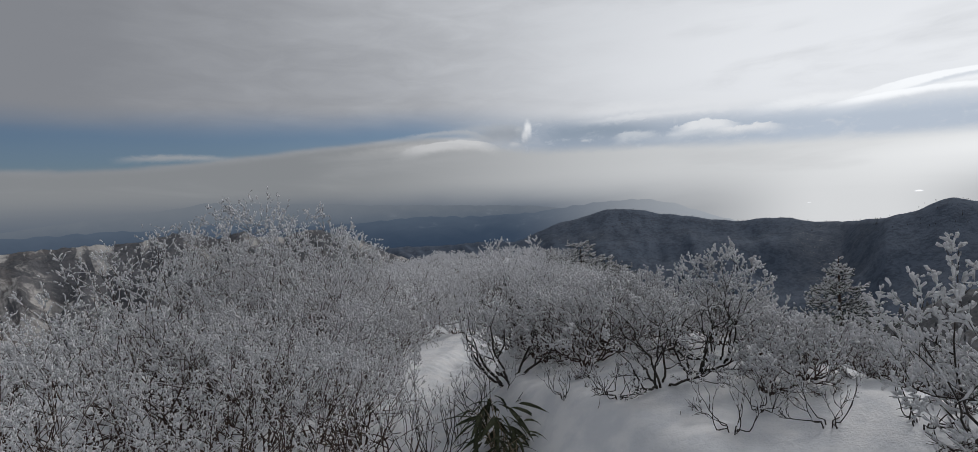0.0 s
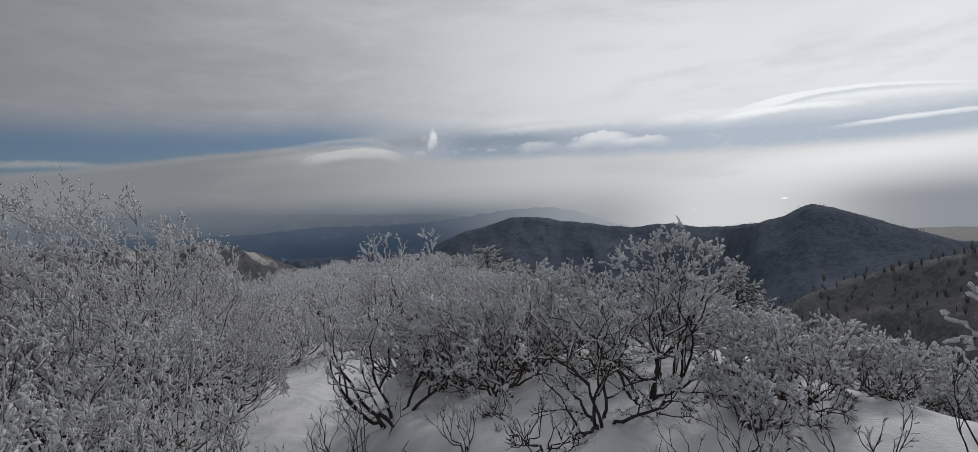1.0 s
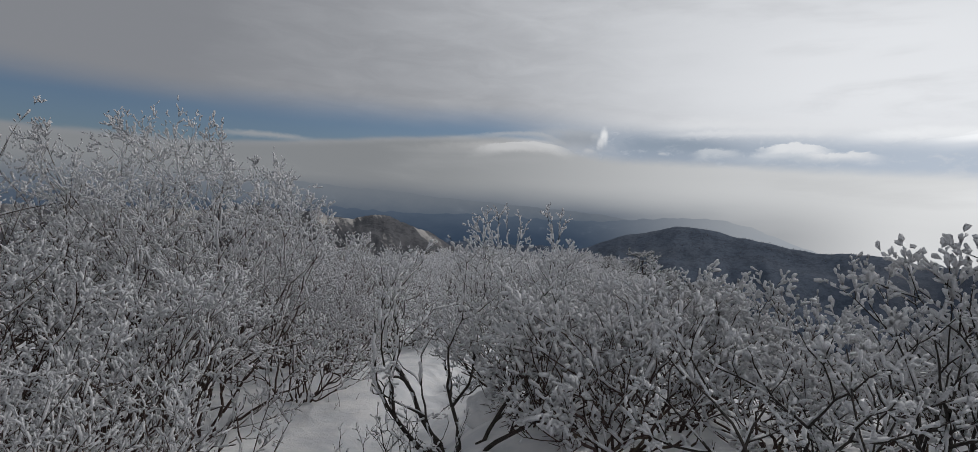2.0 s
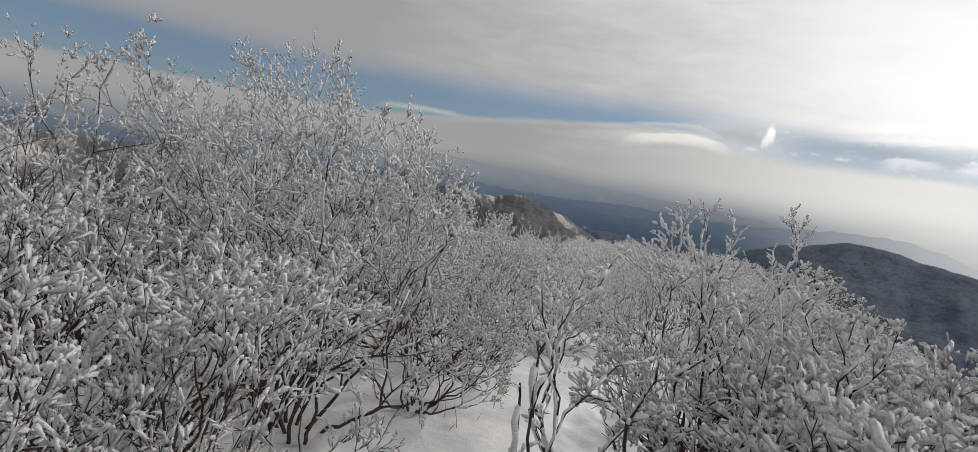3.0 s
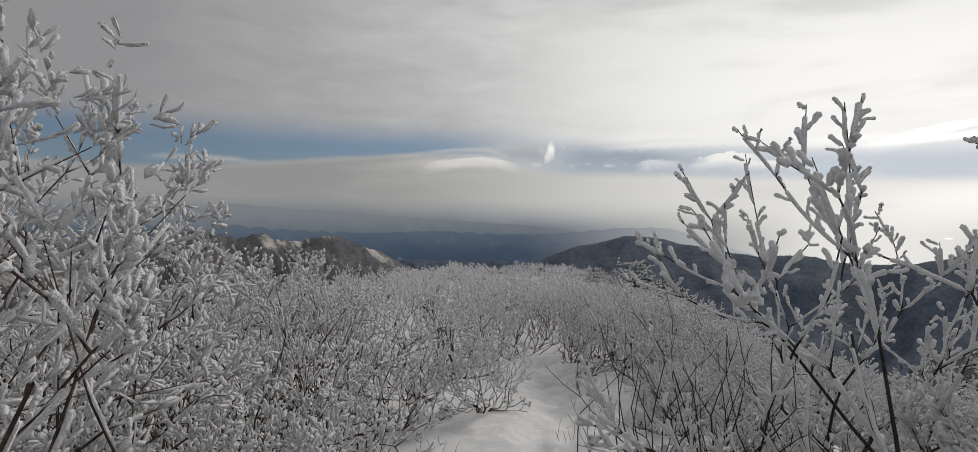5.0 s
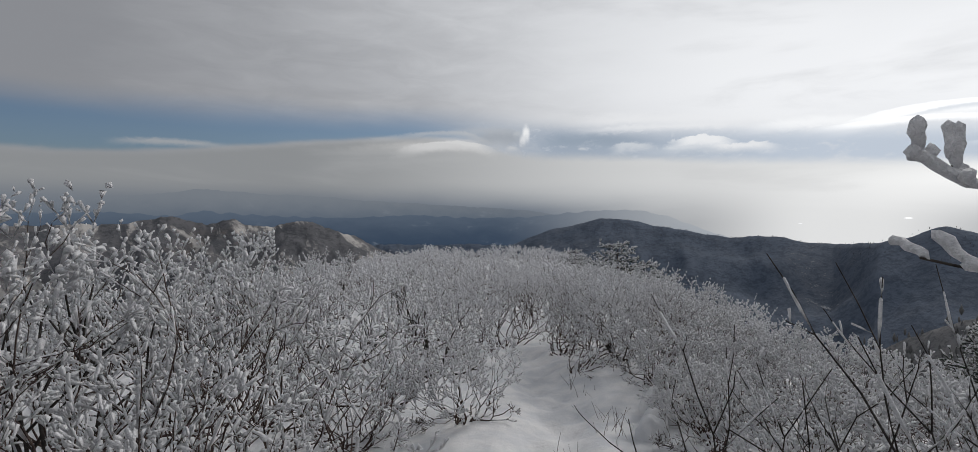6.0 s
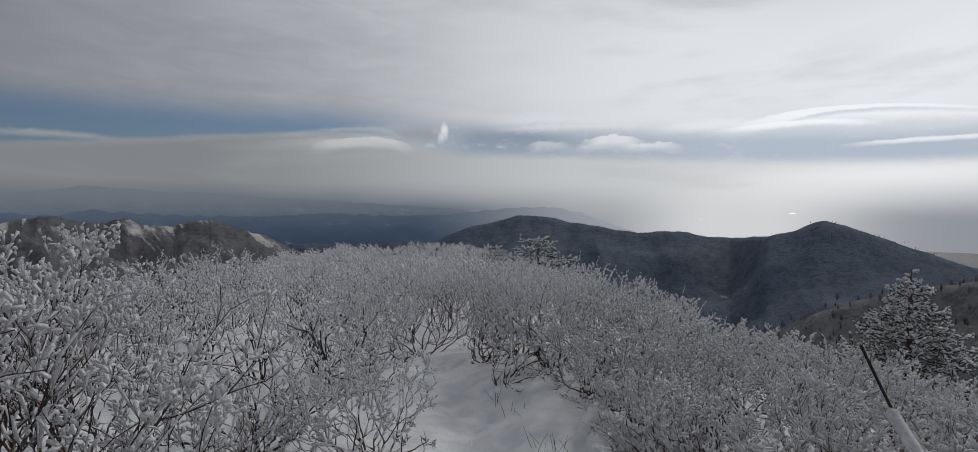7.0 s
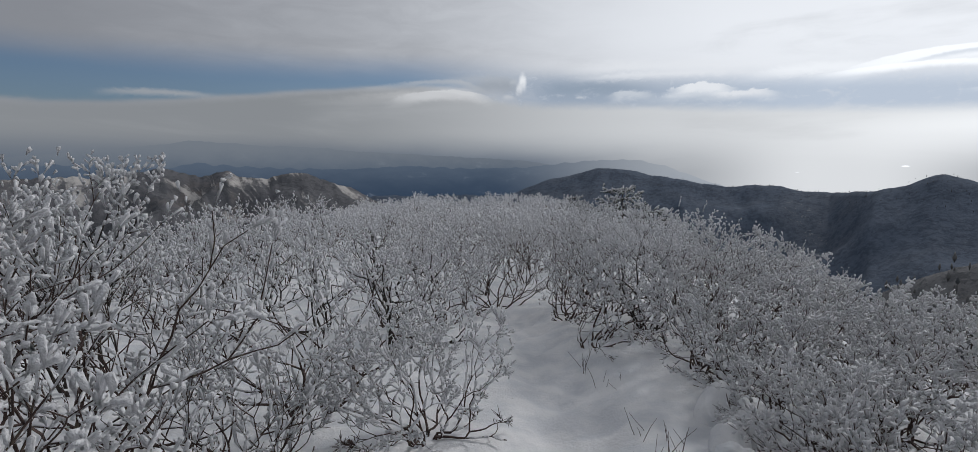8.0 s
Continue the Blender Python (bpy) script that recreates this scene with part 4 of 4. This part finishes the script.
stand(make_fir("fir_tree", "conical fir tree with rime on its tiered branches", 5.3, 2.7, 20, 61), 13.1, 25.0, 0.4)
crooked = make_fir("fir_tree", "low wind-shaped fir dusted with rime", 2.2, 1.6, 6, 62, 0.5)
stand(crooked, 2.6, 33.0, 0.3)
for x, y, turn, size in ((4.1, 33.8, 2.0, 0.9), (5.2, 35.0, 4.0, 0.8), (0.9, 36.0, 1.2, 0.6), (10.5, 20.5, 1.1, 0.6)):
    stand(copy_thing(crooked, Matrix.Identity(4)), x, y, turn, size)


# ---- woods on the hillsides: trees too far off to count ----
def hillside_firs(name, label, me, count, low, high, seed, keep, mat):
    rng = np.random.default_rng(seed)
    co = np.empty(len(me.vertices) * 3, dtype=np.float32)
    me.vertices.foreach_get("co", co)
    co = co.reshape(-1, 3).astype(float)
    spots = co[[keep(*p) for p in co]]
    pick_at = spots[rng.integers(0, len(spots), count)] + rng.normal(0, 1, (count, 3)) * np.array([6, 6, 0])
    h = rng.uniform(low, high, count)
    pts = np.stack([pick_at + np.array([0, 0, -1.5]), pick_at + np.stack([h * 0, h * 0, h * 0.25], 1), pick_at + np.stack([h * 0, h * 0, h * 0.6], 1), pick_at + np.stack([h * 0, h * 0, h], 1)], 1)
    rad = h[:, None] * np.array([0.05, 0.20, 0.12, 0.0])[None] * rng.uniform(0.7, 1.3, (count, 1))
    tagged(new(name, mesh_from(name, *spindles(pts, rad, 5), mat)), label, "trees", kind="stuff")


FIR_FAR = make_bark("far_fir", (0.055, 0.06, 0.066), (0.12, 0.125, 0.135))
BARE_FAR = make_bark("far_bare_wood", (0.10, 0.10, 0.102), (0.21, 0.208, 0.208))
hillside_firs("hillside_firs", "dark firs scattered over the nearer hillside", near_slope, 260, 2.0, 4.5, 81, lambda x, y, z: True, FIR_FAR)
hillside_firs("hillside_bare_trees", "bare frosted trees covering the nearer hillside", near_slope, 2600, 3, 5.5, 82, lambda x, y, z: True, BARE_FAR)
hillside_firs("ridge_trees", "dark trees along the far crest", main_hill, 600, 1.0, 2.6, 83, lambda x, y, z: z > -75 and x > 150, FIR_FAR)


# ---- dwarf bamboo and dry stalks beside the path ----
def leaf_mesh():
    """A long pointed leaf, creased along its middle and drooping."""
    verts, faces = [], []
    for i, (u, w) in enumerate(((0, 0.1), (0.15, 0.8), (0.4, 1.0), (0.7, 0.7), (1.0, 0.02))):
        z = 0.02 * u - 0.09 * u * u
        verts += [(-0.014 * w, 0.20 * u, z + 0.005 * w), (0, 0.20 * u, z), (0.014 * w, 0.20 * u, z + 0.005 * w)]
        if i:
            b = 3 * i
            faces += [(b - 3, b - 2, b + 1, b), (b - 2, b - 1, b + 2, b + 1)]
    return mesh_from("leaf", np.array(verts), np.array(faces), LEAF)


def make_bamboo(seed, count):
    root = tagged(new("dwarf_bamboo"), "clump of dark green dwarf bamboo leaves in the snow", "bamboo")
    rng = random.Random(seed)
    me = leaf_mesh()
    for _ in range(count):
        a, r, h = rng.uniform(0, 360), rng.uniform(0.02, 0.16), rng.uniform(0.10, 0.38)
        stalk = np.array([[[0.3 * r * math.cos(a), 0.3 * r * math.sin(a), -0.08], [0.6 * r * math.cos(a), 0.6 * r * math.sin(a), h * 0.6], [r * math.cos(radians(a)), r * math.sin(radians(a)), h]]])
        if rng.random() < 0.35:
            part("stalk", mesh_from("stalk", *tubes(stalk, np.array([[0.004, 0.003, 0.002]]), 4), STRAW), root)
        leaf = part("leaf", me, root)
        size = rng.uniform(0.7, 1.25)
        leaf.matrix_local = pose(r * math.cos(radians(a)), r * math.sin(radians(a)), h, rng.uniform(-55, 10), rng.uniform(-35, 35), a - 90 + rng.uniform(-50, 50)) @ Matrix.Diagonal((size, size, size, 1))
    return root


stand(make_bamboo(3, 60), -0.47, 5.0, 0.0, 1.5)
stand(make_bamboo(4, 18), -0.3, 4.65, 0.7, 1.15)
stand(make_bamboo(6, 10), -0.62, 5.45, 0.7)


def make_stalks(seed, count, height):
    """Dry stalks standing out of the snow."""
    rng = np.random.default_rng(seed)
    root = tagged(new("dry_stalks"), "thin dry reddish stalks poking through the snow", "grass", "dry stalks in the snow")
    foot = np.concatenate([rng.normal(0, 0.09, (count, 2)), np.full((count, 1), -0.05)], 1)
    way = np.concatenate([rng.normal(0, 0.35, (count, 2)), np.ones((count, 1))], 1)
    lines = shoots(rng, foot, way, rng.uniform(0.4, 1.0, count) * height, 4, 0.12, 0.0)
    for k in range(count):
        part("stalk", mesh_from("stalk", *tubes(lines[k:k + 1], taper(lines[k:k + 1], 0.0028, 0.0012), 3), BARK_RED), root)
    return root


for number, (x, y, count, tall) in enumerate(((-0.62, 13.35, 7, 0.25), (-0.75, 14.4, 6, 0.25), (-0.85, 15.05, 8, 0.3), (-2.35, 8.55, 5, 0.3), (-1.15, 12.4, 8, 0.3),
                                              (-0.7, 12.9, 12, 0.35), (1.1, 4.3, 4, 0.2), (0.5, 4.6, 4, 0.2), (-2.45, 11.7, 6, 0.3), (2.4, 4.7, 8, 0.4), (-0.95, 5.6, 10, 0.45))):
    stand(make_stalks(500 + number, count, tall), x, y, 0.0)


# ---- snow lying in cushions on and between the shrubs ----
def make_mound(seed, rx, ry, rz):
    bm = bmesh.new()
    bmesh.ops.create_icosphere(bm, subdivisions=4, radius=1.0)
    for v in bm.verts:
        n = noise.fractal(v.co * 1.3 + Vector((seed * 3.1, 0, 0)), 0.8, 2.0, 4)
        v.co *= 1 + 0.16 * n
        v.co = Vector((v.co.x * rx, v.co.y * ry, max(v.co.z, -0.35) * rz))
    me = bpy.data.meshes.new("snow_mound")
    bm.to_mesh(me)
    bm.free()
    me.polygons.foreach_set("use_smooth", [True] * len(me.polygons))
    me.materials.append(SNOW)
    return me


for number, (x, y, rx, ry, rz, lift) in enumerate(((-0.10, 13.62, 0.14, 0.12, 0.09, 0.12), (-0.02, 13.32, 0.16, 0.13, 0.10, 0.12), (-0.22, 13.15, 0.11, 0.10, 0.08, 0.06),
                                                   (0.42, 13.1, 0.15, 0.12, 0.09, 0.16), (-0.35, 12.75, 0.12, 0.10, 0.08, 0.08), (-0.35, 7.25, 0.2, 0.16, 0.12, 0.05))):
    mound = tagged(new("snow_mound", make_mound(number, 1.2 * rx, 1.2 * ry, rz + lift + 0.05)), "rounded cushion of snow resting on the ground among shrubs", "snow", "snow cushions")
    mound.matrix_basis = pose(x, y, float(ground_z(x, y)) + 0.1 * lift, 0, 0, number * 40)
